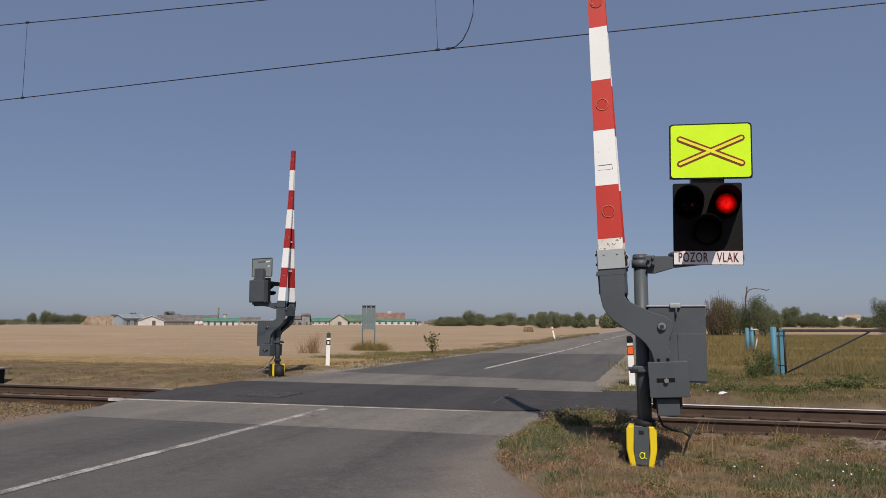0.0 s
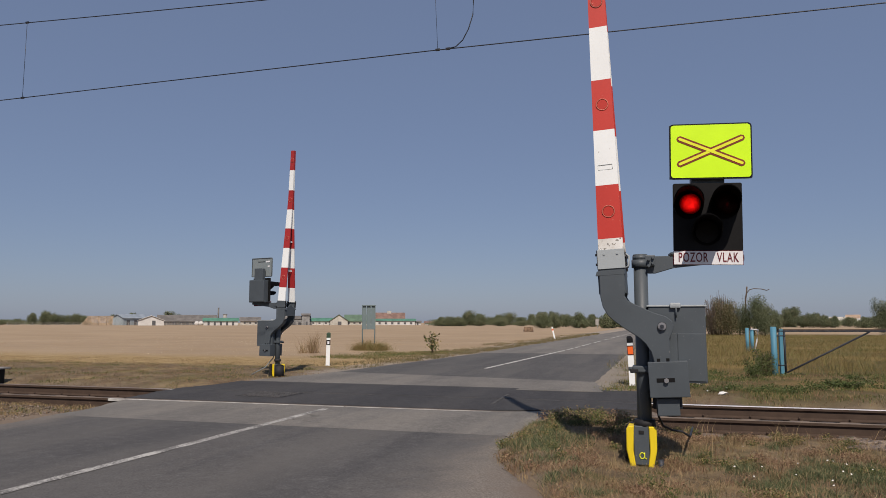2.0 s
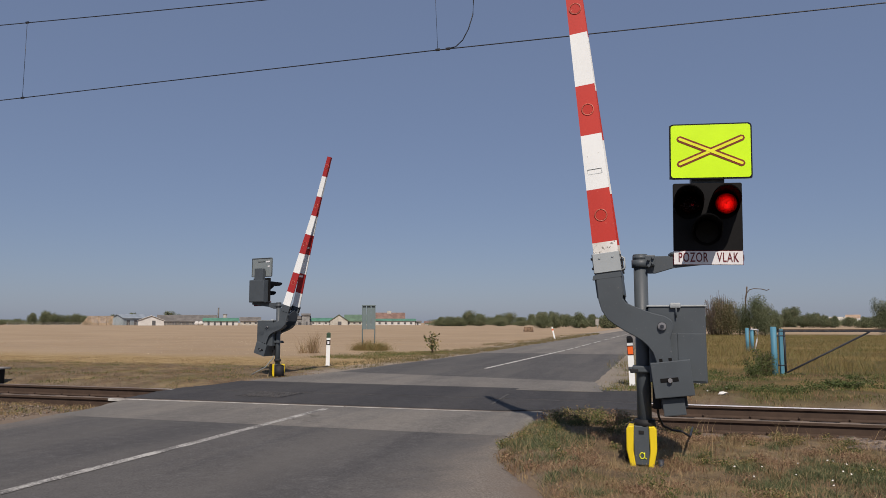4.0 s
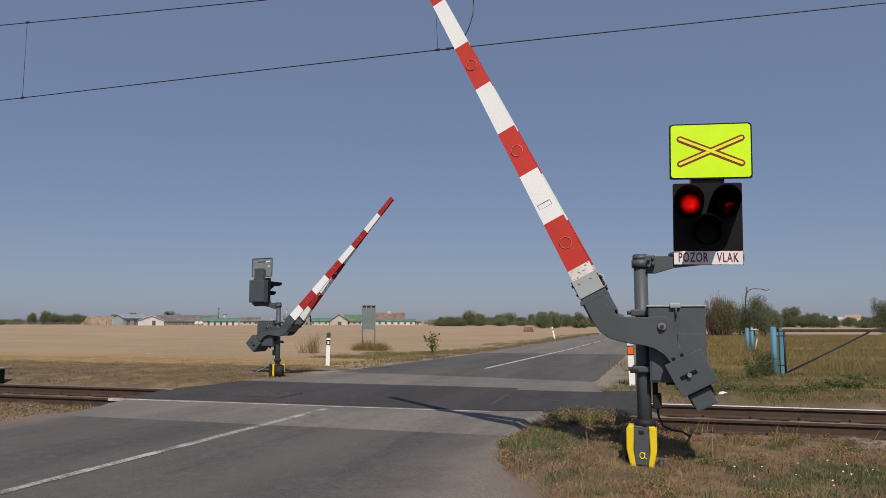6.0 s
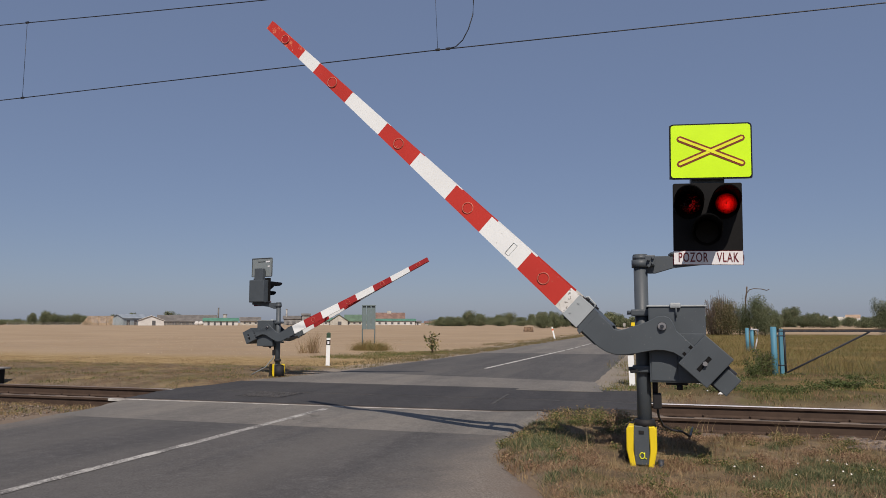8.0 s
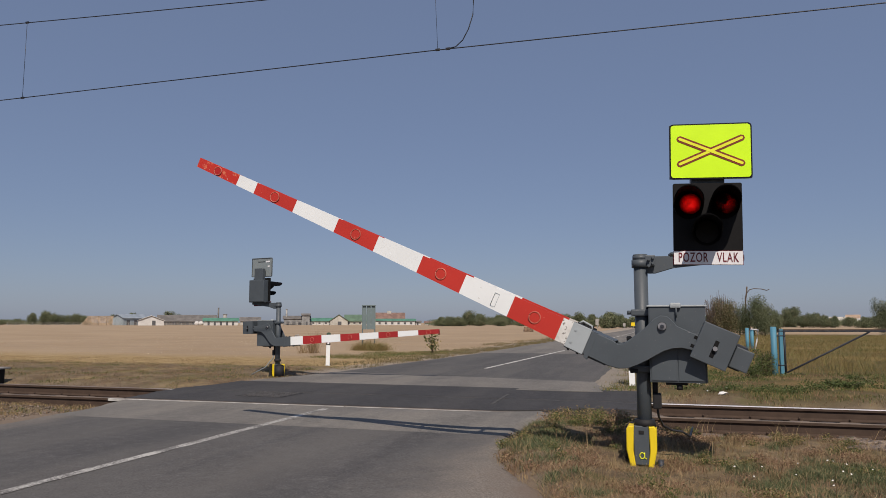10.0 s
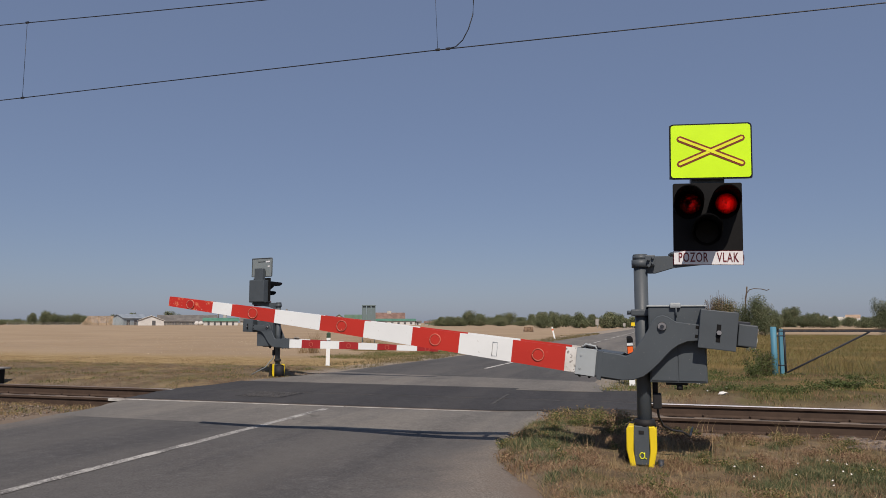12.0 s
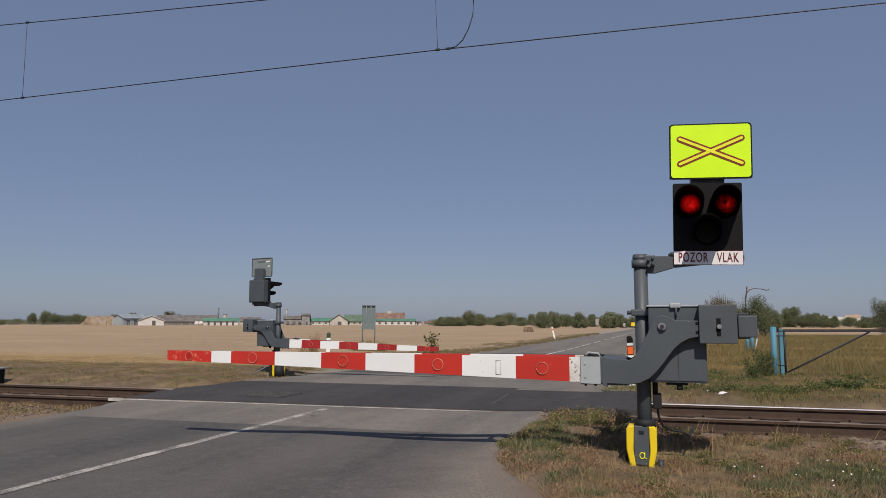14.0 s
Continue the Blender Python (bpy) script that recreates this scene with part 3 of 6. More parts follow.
def build_barrier(m, length, cuts, label, red, cover, cable, socket, cable_mat, cable_r, tail=0.0):
    """Post, drive cabinet and a boom of two blades on cranks, pivoting over the cabinet. Local x points over the road, y to the traffic."""
    root = thing("level_crossing_barrier", m, label, "crossing barrier", "crossing barriers")
    bm = B()
    rod(bm, (-0.035, 0, 0.02), (-0.035, 0, 1.60), 0.055, 0.053, 20)
    part("post", bm, M_GREY, root)
    bm = B()
    rod(bm, (-0.035, 0, 1.515), (-0.035, 0, 1.575), 0.068, 0.068, 20)
    rod(bm, (-0.035, 0, 1.575), (-0.035, 0, 1.61), 0.060, 0.060, 20)
    rod(bm, (-0.035, 0, 1.61), (-0.035, 0, 1.62), 0.060, 0.052, 20)
    for z in (1.525, 1.575):
        rod(bm, (-0.10, 0.05, z), (-0.10, 0.085, z), 0.012, seg=6)
    part("post_cap", bm, M_GREY, root)
    bm = B()
    rod(bm, (-0.035, 0, 0.285), (-0.035, 0, 0.34), 0.085, 0.075, 16)
    part("base_collar", bm, M_DARK, root)
    # foot guard: grey tapered shell with yellow cheeks
    bm = B()
    slab(bm, [(0.04, 0.295), (-0.06, 0.295), (-0.075, 0.27), (-0.065, 0.0), (0.045, 0.0), (0.055, 0.27)], -0.075, 0.085, 0.008)
    guard = part("foot_guard", bm, M_GREY, root)
    for s in (-1, 1):
        cx = -0.01
        bm = B()
        pts = [(cx + s * 0.055, 0.292), (cx + s * 0.095, 0.292), (cx + s * 0.112, 0.27), (cx + s * 0.112, 0.115), (cx + s * 0.085, -0.01), (cx + s * 0.045, -0.01), (cx + s * 0.062, 0.11)]
        slab(bm, pts if s < 0 else pts[::-1], -0.085, 0.10, 0.006)
        part("yellow_cheek", bm, M_YELLOW, guard, "bright yellow painted metal cheek")
    bm = B()
    fat = 1.3 if tail else 1.0
    rod(bm, (cover, -0.10, 0.02), (cover, -0.10, 0.26), 0.085 * fat, 0.078 * fat, 14)
    rod(bm, (cover, -0.10, 0.26), (cover, -0.10, 0.30), 0.078 * fat, 0.03, 14)
    part("rear_cover", bm, M_DARK, guard, "black rubber cable cover")
    bm = B()
    box(bm, -0.03, 0.01, 0.084, 0.09, 0.235, 0.262, 0.003)
    part("keyhole_plate", bm, M_DARK, guard)
    bm = B()
    rod(bm, (-0.155, 0.06, -0.07), (-0.145, 0.06, 0.045), 0.026, 0.022, 12)
    part("pipe_stub", bm, M_DARK_STEEL, guard)
    bm = B()
    ring = [(-0.012 + 0.018 * math.cos(a), 0.089, 0.075 + 0.022 * math.sin(a)) for a in (k * math.pi / 7 for k in range(15))]
    hose(bm, ring, 0.004)
    hose(bm, [(-0.03, 0.089, 0.098), (-0.03, 0.089, 0.06), (-0.045, 0.089, 0.052)], 0.004)
    part("painted_mark", bm, M_SIGN_PALE, guard, "hand-painted yellow mark")
    # drive cabinet
    bm = B()
    box(bm, -0.50, -0.085, -0.15, 0.13, 0.63, 1.205, 0.012)
    cab = part("drive_cabinet", bm, M_GREY, root)
    bm = B()
    box(bm, -0.51, -0.075, -0.16, 0.14, 1.203, 1.215, 0.004)
    # the paler metal stands in for light along the lid's edge
    part("lid", bm, M_GREY_LIGHT, cab, "metal lid edge coloured pale as if sunlit")
    bm = B()
    box(bm, -0.325, -0.245, 0.10, 0.16, 1.192, 1.232, 0.012)
    part("latch", bm, M_GREY_LIGHT, cab)
    bm = B()
    rod(bm, (-0.29, 0.15, 1.20), (-0.29, 0.15, 1.12), 0.006, seg=8)
    part("latch_pin", bm, M_GREY, cab)
    bm = B()
    box(bm, -0.49, -0.295, 0.128, 0.136, 0.645, 1.0, 0.004)
    box(bm, -0.288, -0.10, 0.128, 0.136, 0.645, 1.0, 0.004)
    part("door_panel", bm, M_GREY, cab)
    bm = B()
    box(bm, -0.36, -0.20, -0.12, 0.10, 0.612, 0.63, 0.006)
    part("base_flange", bm, M_DARK, cab)
    bm = B()
    rod(bm, (-0.30, 0.08, 0.575), (-0.30, 0.08, 0.612), 0.022, seg=10)
    part("drain_knob", bm, M_DARK, cab)
    for z in (1.135, 0.70):
        bm = B()
        box(bm, -0.11, 0.045, -0.075, 0.085, z, z + 0.05, 0.01)
        rod(bm, (0.03, 0.05, z + 0.025), (0.075, 0.05, z + 0.025), 0.016, seg=8)
        part("clamp", bm, M_GREY, root)
    bm = B()
    box(bm, -0.165, -0.10, -0.03, 0.04, 0.42, 0.54, 0.012)
    rod(bm, (-0.12, 0.0, 0.53), (-0.12, 0.0, 0.64), 0.02)
    part("junction_box", bm, M_DARK, root)
    bm = B()
    hose(bm, [(-0.13, 0.0, 0.45), (-0.14, -0.02, 0.36), (-0.17, -0.10, 0.28)] + cable, cable_r)
    part("cable", bm, cable_mat, root)
    bm = B()
    box(bm, 0.0, 0.062, 0.055, 0.10, 0.695, 0.728, 0.008)
    part("boom_stop", bm, M_DARK, root)

    # boom, turning round its shaft
    bm = B()
    rod(bm, (0, -0.235, 0), (0, 0.235, 0), 0.03, seg=16)
    boom = part("boom", bm, M_STEEL, root)
    boom.matrix_basis = pose(PIVOT[0], 0, PIVOT[1])
    crank = [(0.50, -0.242), (0.29, -0.246), (0.245, -0.255), (0.21, -0.235), (0.18, -0.19), (0.107, -0.055), (0.075, 0.03), (0.042, 0.071), (0.0, 0.085), (-0.04, 0.075),
             (-0.098, 0.046), (-0.29 - tail, 0.042), (-0.29 - tail, -0.072), (-0.19, -0.092), (-0.13, -0.125), (-0.085, -0.165), (-0.05, -0.21), (0.0, -0.28), (0.05, -0.34),
             (0.10, -0.39), (0.17, -0.425), (0.25, -0.438), (0.50, -0.432)]
    for s in (-1, 1):
        bm = B()
        slab(bm, crank, s * 0.185, s * 0.215, 0.005)
        part("crank_plate", bm, M_GREY, boom)
        # flange turned inwards along the hollow side
        bm = B()
        edge = crank[12:21]
        rows = []
        for x, z in edge:
            rows.append([bm.verts.new(c) for c in ((x, s * 0.09, z + 0.003), (x, s * 0.186, z + 0.003), (x - 0.005, s * 0.186, z + 0.011), (x - 0.005, s * 0.09, z + 0.011))])
        for A, C in zip(rows, rows[1:]):
            for k in range(4):
                bm.faces.new((A[k], A[(k + 1) % 4], C[(k + 1) % 4], C[k]))
        bm.faces.new(rows[0])
        bm.faces.new(rows[-1][::-1])
        bmesh.ops.recalc_face_normals(bm, faces=bm.faces)
        part("crank_flange", bm, M_GREY, boom)
        bm = B()
        slab(bm, [(0.46, -0.232), (0.61, -0.232), (0.61, -0.436), (0.46, -0.44)], s * 0.217, s * 0.224, 0.002)
        for bx, bz in ((0.575, -0.285), (0.575, -0.385)):
            rod(bm, (bx, s * 0.222, bz), (bx, s * 0.230, bz), 0.009, seg=6)
        part("socket_plate", bm, socket, boom)
        bm = B()
        slab(bm, [(0.412, -0.240), (0.446, -0.240), (0.446, -0.450), (0.412, -0.462)], s * 0.16, s * 0.2165, 0.001)
        part("crank_collar", bm, M_GREY, boom)
        bm = B()
        slab(bm, [(0.46, -0.231), (0.61, -0.231), (0.61, -0.237), (0.46, -0.237)], s * 0.17, s * 0.216)
        for bx in (0.50, 0.575):
            rod(bm, (bx, s * 0.2, -0.243), (bx, s * 0.2, -0.222), 0.010, seg=6)
        part("socket_flange", bm, M_DARK, boom)
        bm = B()
        slab(bm, [(0.46, -0.437), (0.61, -0.437), (0.61, -0.443), (0.46, -0.443)], s * 0.17, s * 0.216)
        for bx in (0.50, 0.575):
            rod(bm, (bx, s * 0.2, -0.43), (bx, s * 0.2, -0.454), 0.010, seg=6)
        part("socket_flange", bm, M_DARK, boom)
        bm = B()
        rod(bm, (0, s * 0.225, 0), (0, s * 0.252, 0), 0.015, seg=6)
        part("pivot_bolt", bm, M_DARK_STEEL, boom)
        bm = B()
        rod(bm, (0, s * 0.21, 0), (0, s * 0.226, 0), 0.033, seg=18)
        part("pivot_washer", bm, M_DARK, boom)
        for z in (0.022, -0.045):
            bm = B()
            box(bm, -0.272 - tail, -0.238 - tail, min(s * 0.21, s * 0.2165), max(s * 0.21, s * 0.2165), z - 0.012, z + 0.012)
            part("crank_slot", bm, M_BLACK, boom)
        part("blade", blade_mesh(s, length, cuts), (M_WHITE, red, M_WHITE_WORN, M_RED_SCUFFED), boom, "red and white banded tapered blade")
        # round reflectors in the red bands
        reds = [(0.5 * (a + b)) for (a, _), (b, c) in zip(cuts, cuts[1:]) if c in (1, 3)]
        for i, x in enumerate(reds):
            t = (x - 0.585) / (length - 0.585)
            r = 0.046 if x < 3.9 else 0.04
            y, z = s * half_gap(x, length), -0.333 + 0.05 * t
            bm = B()
            rod(bm, (x, y, z), (x, y + s * 0.019, z), r * 0.86, seg=18)
            disc = part("reflector", bm, M_RED_DARK if x > 3.9 else red, boom)
            bm = B()
            hose(bm, [(x + r * math.cos(a), y + s * 0.017, z + r * math.sin(a)) for a in (k * math.pi / 10 for k in range(21))], 0.005, 5)
            part("reflector_rim", bm, M_RIM, boom, "pink raised reflector rim")
    for x in (1.30, 1.96, 2.64):
        y = half_gap(x, length)
        bm = B()
        box(bm, x - 0.022, x + 0.022, -y, y, -0.346, -0.334, 0.002)
        part("spacer", bm, M_WHITE, boom)
    bm = B()
    y = half_gap(length, length)
    slab(bm, [(length - 0.12, -0.26), (length - 0.01, -0.26), (length - 0.01, -0.32), (length - 0.12, -0.32)], -y, y)
    part("tip_block", bm, M_RED, boom)
    # bracket plate on the second white band and the stencilled root band
    bm = B()
    tx = 1.27
    yy = half_gap(tx, length) + 0.014
    hose(bm, [(tx - 0.02, yy, -0.275), (tx + 0.02, yy, -0.275), (tx + 0.02, yy, -0.385), (tx - 0.02, yy, -0.385), (tx - 0.02, yy, -0.275)], 0.003, 4)
    part("bracket_outline", bm, M_GREY_LIGHT, boom)
    for z in (-0.2475, -0.442):
        bm = B()
        A = [(0.27, -0.184), (0.27, 0.184), (0.425, 0.184), (0.525, 0.0), (0.425, -0.184)]
        up = [bm.verts.new((x, y, z + 0.005)) for x, y in A]
        low = [bm.verts.new((x, y, z - 0.005)) for x, y in A]
        bm.faces.new(up)
        bm.faces.new(low[::-1])
        for k in range(5):
            bm.faces.new((up[k], up[(k + 1) % 5], low[(k + 1) % 5], low[k]))
        bmesh.ops.recalc_face_normals(bm, faces=bm.faces)
        part("pointed_tie_plate", bm, M_GREY, boom)
    bm = B()
    box(bm, 0.43, 0.444, -0.184, 0.184, -0.43, -0.255)
    part("cross_tie", bm, M_GREY, boom)
    bm = B()
    hose(bm, [(0.46, 0.2, -0.238), (0.475, 0.2, -0.208), (0.55, 0.2, -0.200), (0.58, 0.2, -0.238)], 0.008, 6)
    part("lifting_grip", bm, M_GREY_LIGHT, boom)
    # counterweights
    bm = B()
    box(bm, -0.525 - tail, -0.262 - tail, -0.235, 0.24, -0.125, 0.16, 0.006)
    cw = part("counterweight_box", bm, M_GREY, boom)
    if not tail:
        bm = B()
        box(bm, -0.615, -0.52, -0.17, 0.17, -0.09, 0.10, 0.006)
        part("end_bracket", bm, M_DARK_STEEL, boom)
        bm = B()
        box(bm, -0.665, -0.535, -0.16, 0.195, -0.08, 0.08, 0.008)
        part("end_weight", bm, M_GREY, boom)
    for s in (-1, 1):
        bm = B()
        box(bm, -0.412 - tail, -0.382 - tail, min(s * 0.238, s * 0.243), max(s * 0.238, s * 0.243), -0.07, 0.06, 0.002)
        part("slot", bm, M_BLACK, boom)
        bm = B()
        rod(bm, (-0.40 - tail, s * 0.235, 0.0), (-0.40 - tail, s * 0.265, 0.0), 0.018, seg=6)
        part("slot_bolt", bm, M_STEEL, boom)
    return root, boom


NEAR = pose(4.172, -2.570, 0.019, 0, 0, 180) @ Matrix.Scale(1.05, 4)     # the longer type, a size larger
FAR = pose(-3.971, 5.859, -0.006, 0, 0, -4.4)
barrier_near, boom_near = build_barrier(NEAR, 4.53, CUTS_NEAR, "grey crossing barrier with long red and white boom, yellow foot guard", M_RED, 0.045,
                                        [(-0.24, -0.12, 0.245), (-0.31, -0.14, 0.235), (-0.37, -0.17, 0.195), (-0.40, -0.60, 0.195), (-0.43, -1.40, 0.10), (-0.45, -1.91, -0.02), (-0.45, -2.01, -0.10)], M_GREY_LIGHT, M_CABLE, 0.009)
barrier_far, boom_far = build_barrier(FAR, 4.08, CUTS_FAR, "grey crossing barrier across the track with shorter red and white boom", M_RED_DEEP, 0.085,
                                      [(-0.24, -0.16, 0.16), (-0.36, -0.22, 0.09), (-0.62, -0.26, -0.04)], M_GREY, M_SIGN_BACK, 0.012, 0.12)


for child in barrier_far.children:
    if child.name.startswith("foot_guard"):
        child.matrix_basis = pose(0, 0, -0.065)
bm = B()
box(bm, -0.165, -0.108, -0.13, -0.085, -0.08, 0.235, 0.012)
part("rear_block", bm, M_DARK, barrier_far, "black block against the foot guard")


# ---- warning signals ----
def text_mesh(body, size, squeeze):
    cu = bpy.data.curves.new("lettering", 'FONT')
    cu.body, cu.size, cu.extrude = body, size, 0.0015
    cu.offset = 0.0009
    cu.align_x, cu.align_y = 'CENTER', 'CENTER'
    cu.space_character = 1.12
    ob = new("lettering", cu)
    bpy.context.view_layer.update()
    me = bpy.data.meshes.new_from_object(ob.evaluated_get(bpy.context.evaluated_depsgraph_get()))
    me.transform(Matrix.Diagonal((squeeze, 1, 1, 1)))
    bpy.data.objects.remove(ob)
    return me


def build_signal(m):
    """Signal head on its bracket; local x towards the road, y to the traffic, origin where the bracket meets the post cap."""
    root = thing("warning_signal", m, "black crossing signal with red lamps under a yellow-green crossbuck board", "warning signal", "warning signals")
    bm = B()
    slab(bm, [(-0.03, 0.03), (-0.78, 0.045), (-0.78, 0.0), (-0.26, -0.06), (-0.115, -0.105), (-0.03, -0.105)], -0.045, -0.005, 0.004)
    box(bm, -0.11, -0.03, -0.05, 0.05, -0.05, 0.035, 0.008)
    for z in (-0.03, 0.015):
        rod(bm, (-0.09, 0.045, z), (-0.09, 0.07, z), 0.011, seg=6)
    part("bracket", bm, M_GREY, root)
    # casing seen from behind and black background board
    bm = B()
    slab(bm, rounded(-0.772, -0.256, 0.075, 0.61, 0.012), -0.03, 0.0, 0.003)
    board = part("backboard", bm, M_BLACK, root)
    bm = B()
    box(bm, -0.745, -0.30, -0.19, -0.032, 0.06, 0.56, 0.012)
    part("casing", bm, M_GREY, root)
    bm = B()
    slab(bm, [(-0.76, 0.06), (-0.23, 0.06), (-0.23, 0.045), (-0.76, 0.045)], -0.16, 0.01)
    part("casing_base", bm, M_GREY, root)
    bm = B()
    slab(bm, rounded(-0.65, -0.40, 0.50, 0.83, 0.02), -0.13, -0.035, 0.004)
    part("board_holder", bm, M_GREY, root)
    # crossbuck board
    bm = B()
    slab(bm, rounded(-0.85, -0.230, 0.64, 1.085, 0.03), 0.0, 0.012)
    rim = part("sign_board", bm, M_SIGN_BACK, root, "yellow-green board with a red outlined crossbuck")
    bm = B()
    slab(bm, rounded(-0.85, -0.230, 0.64, 1.085, 0.03), 0.0125, 0.017)
    part("sign_border", bm, M_BLACK, rim)
    bm = B()
    slab(bm, rounded(-0.839, -0.241, 0.651, 1.074, 0.024), 0.0175, 0.020)
    part("sign_face", bm, M_SIGN, rim)

    bm = B()
    hose(bm, [(-0.845, -0.006, 0.65), (-0.845, -0.006, 1.075), (-0.235, -0.006, 1.075), (-0.235, -0.006, 0.65), (-0.845, -0.006, 0.65)], 0.008, 6)
    part("back_rim", bm, M_GREY, rim)
    for name, x0, x1, z0, z1, mat in (("slot", -0.66, -0.46, 0.985, 1.0, M_BLACK), ("pale_patch", -0.42, -0.30, 0.975, 1.01, M_PLATE), ("pale_patch", -0.36, -0.30, 0.87, 0.90, M_PLATE)):
        bm = B()
        box(bm, x0, x1, -0.004, -0.0005, z0, z1)
        part(name, bm, mat, rim)

    def bar(w, l, y0, y1, mat, name):
        for s in (-1, 1):
            a = radians(23.5) * s
            c, sn = math.cos(a), math.sin(a)
            pts = [(-l, -w / 2), (l, -w / 2), (l + w * .35, -w * .2), (l + w * .35, w * .2), (l, w / 2), (-l, w / 2), (-l - w * .35, w * .2), (-l - w * .35, -w * .2)]
            b = B()
            slab(b, [(-0.541 + x * c - z * sn, 0.862 + x * sn + z * c) for x, z in pts], y0 + 0.0004 * s, y1 + 0.0004 * s)
            part(name, b, mat, rim)
    bar(0.050, 0.258, 0.0195, 0.0225, M_SIGN_RED, "cross_outline")
    bar(0.021, 0.256, 0.0215, 0.0245, M_SIGN_PALE, "cross_fill")
    # lamps
    lamps = []
    for x, z, red in ((-0.372, 0.432, 1), (-0.638, 0.432, 1), (-0.505, 0.222, 0)):
        bm = B()
        seg = 28
        ringA = []
        r = 0.114
        inner = r - 0.008
        for rr in (r, inner):
            near_ring, far_ring = [], []
            for k in range(seg + 1):
                a = radians(-38 + (256 * k / seg))
                reach = 0.30 if red else 0.24
                depth = 0.11 + reach * max(0.0, math.sin(a)) ** 0.35 if math.sin(a) > 0 else 0.11 * (1 + math.sin(a) * 0.9)
                near_ring.append(bm.verts.new((x + rr * math.cos(a) * 0.98, 0.0, z + rr * math.sin(a))))
                far_ring.append(bm.verts.new((x + rr * math.cos(a) * 0.98 + 0.12 * depth, depth, z + rr * math.sin(a) - 0.05 * depth)))
            ringA.append((near_ring, far_ring))
        (a0, a1), (b0, b1) = ringA
        for k in range(seg):
            bm.faces.new((a0[k], a0[k + 1], a1[k + 1], a1[k]))
            bm.faces.new((b0[k + 1], b0[k], b1[k], b1[k + 1]))
            bm.faces.new((a1[k], a1[k + 1], b1[k + 1], b1[k]))
        bmesh.ops.recalc_face_normals(bm, faces=bm.faces)
        part("hood", bm, M_HOOD, root)
        # socket ring round the lens
        bm = B()
        rod(bm, (x, -0.001, z), (x, 0.005, z), 0.108, seg=24)
        part("lamp_socket", bm, M_HOOD, root)
        if red:
            # sectored disc, lit and dark, turns behind an added fixed mask to imitate blinking
            bm = B()
            hub = bm.verts.new((0, 0, 0))
            rimv = [bm.verts.new((0.080 * math.cos(radians(3 * k)), 0, 0.080 * math.sin(radians(3 * k)))) for k in range(120)]
            for k in range(120):
                bm.faces.new((hub, rimv[(k + 1) % 120], rimv[k])).material_index = k % 2
            back = [bm.verts.new((v.co.x, -0.004, v.co.z)) for v in rimv]
            for k in range(120):
                bm.faces.new((rimv[k], rimv[(k + 1) % 120], back[(k + 1) % 120], back[k])).material_index = 1
            bm.faces.new(back).material_index = 1
            lamp = part("lamp", bm, (M_GLOW, M_HOOD), root, "red glowing round lamp disc")
            lamp.matrix_basis = pose(x, 0.088, z)
            lamps.append(lamp)
            bm = B()
            for k in range(1, 120, 2):
                a0, a1 = radians(3 * k - 0.08), radians(3 * (k + 1) + 0.08)
                tri = [(0, 0), (0.082 * math.cos(a0), 0.082 * math.sin(a0)), (0.082 * math.cos(a1), 0.082 * math.sin(a1))]
                slab(bm, [(x + q[0], z + q[1]) for q in tri], 0.08815, 0.08835)
            rod(bm, (x, 0.0882, z), (x, 0.0886, z), 0.004, seg=12)
            tagged(part("blink_mask", bm, M_HOOD, root), kind="stuff")
            bm = B()
            dome = []
            for j in range(5):
                q = j / 4 * 0.9
                rr, yy = 0.084 * math.cos(q), 0.098 + 0.03 * math.sin(q)
                dome.append([bm.verts.new((x + rr * math.cos(a), yy, z + rr * math.sin(a))) for a in (2 * math.pi * k / 28 for k in range(28))])
            for A, C in zip(dome, dome[1:]):
                for k in range(28):
                    bm.faces.new((A[k], A[(k + 1) % 28], C[(k + 1) % 28], C[k])).smooth = True
            bm.faces.new(dome[-1])
            part("lens", bm, M_LENS, root, "dark red signal glass")
        else:
            bm = B()
            rod(bm, (x, 0.004, z), (x, 0.012, z), 0.085, seg=24)
            part("dark_lens", bm, M_BLACK, root)
    # word plate
    bm = B()
    box(bm, -0.770, -0.252, 0.004, 0.010, -0.038, 0.074, 0.002)
    plate = part("word_plate", bm, M_LETTER, root, "white plate with dark red lettering")
    bm = B()
    box(bm, -0.766, -0.256, 0.0095, 0.012, -0.034, 0.070)
    part("plate_face", bm, M_PLATE, plate)
    for body, x in (("POZOR", -0.398), ("VLAK", -0.655)):
        word = new("lettering", text_mesh(body, 0.104, 0.585))
        word.data.materials.append(M_LETTER)
        word.parent = plate
        word.matrix_basis = pose(x, 0.0135, 0.018, 90, 0, 180)
    return root, lamps


def signal_at(b, turn, lean=0.0):
    return b @ pose(-0.035, 0, 1.576, 0, 0, turn) @ pose(0, 0, 0, 0, lean, 0)


signal_near, lamps_near = build_signal(signal_at(NEAR, 6, -1.1))
signal_far, lamps_far = build_signal(signal_at(FAR, -8))


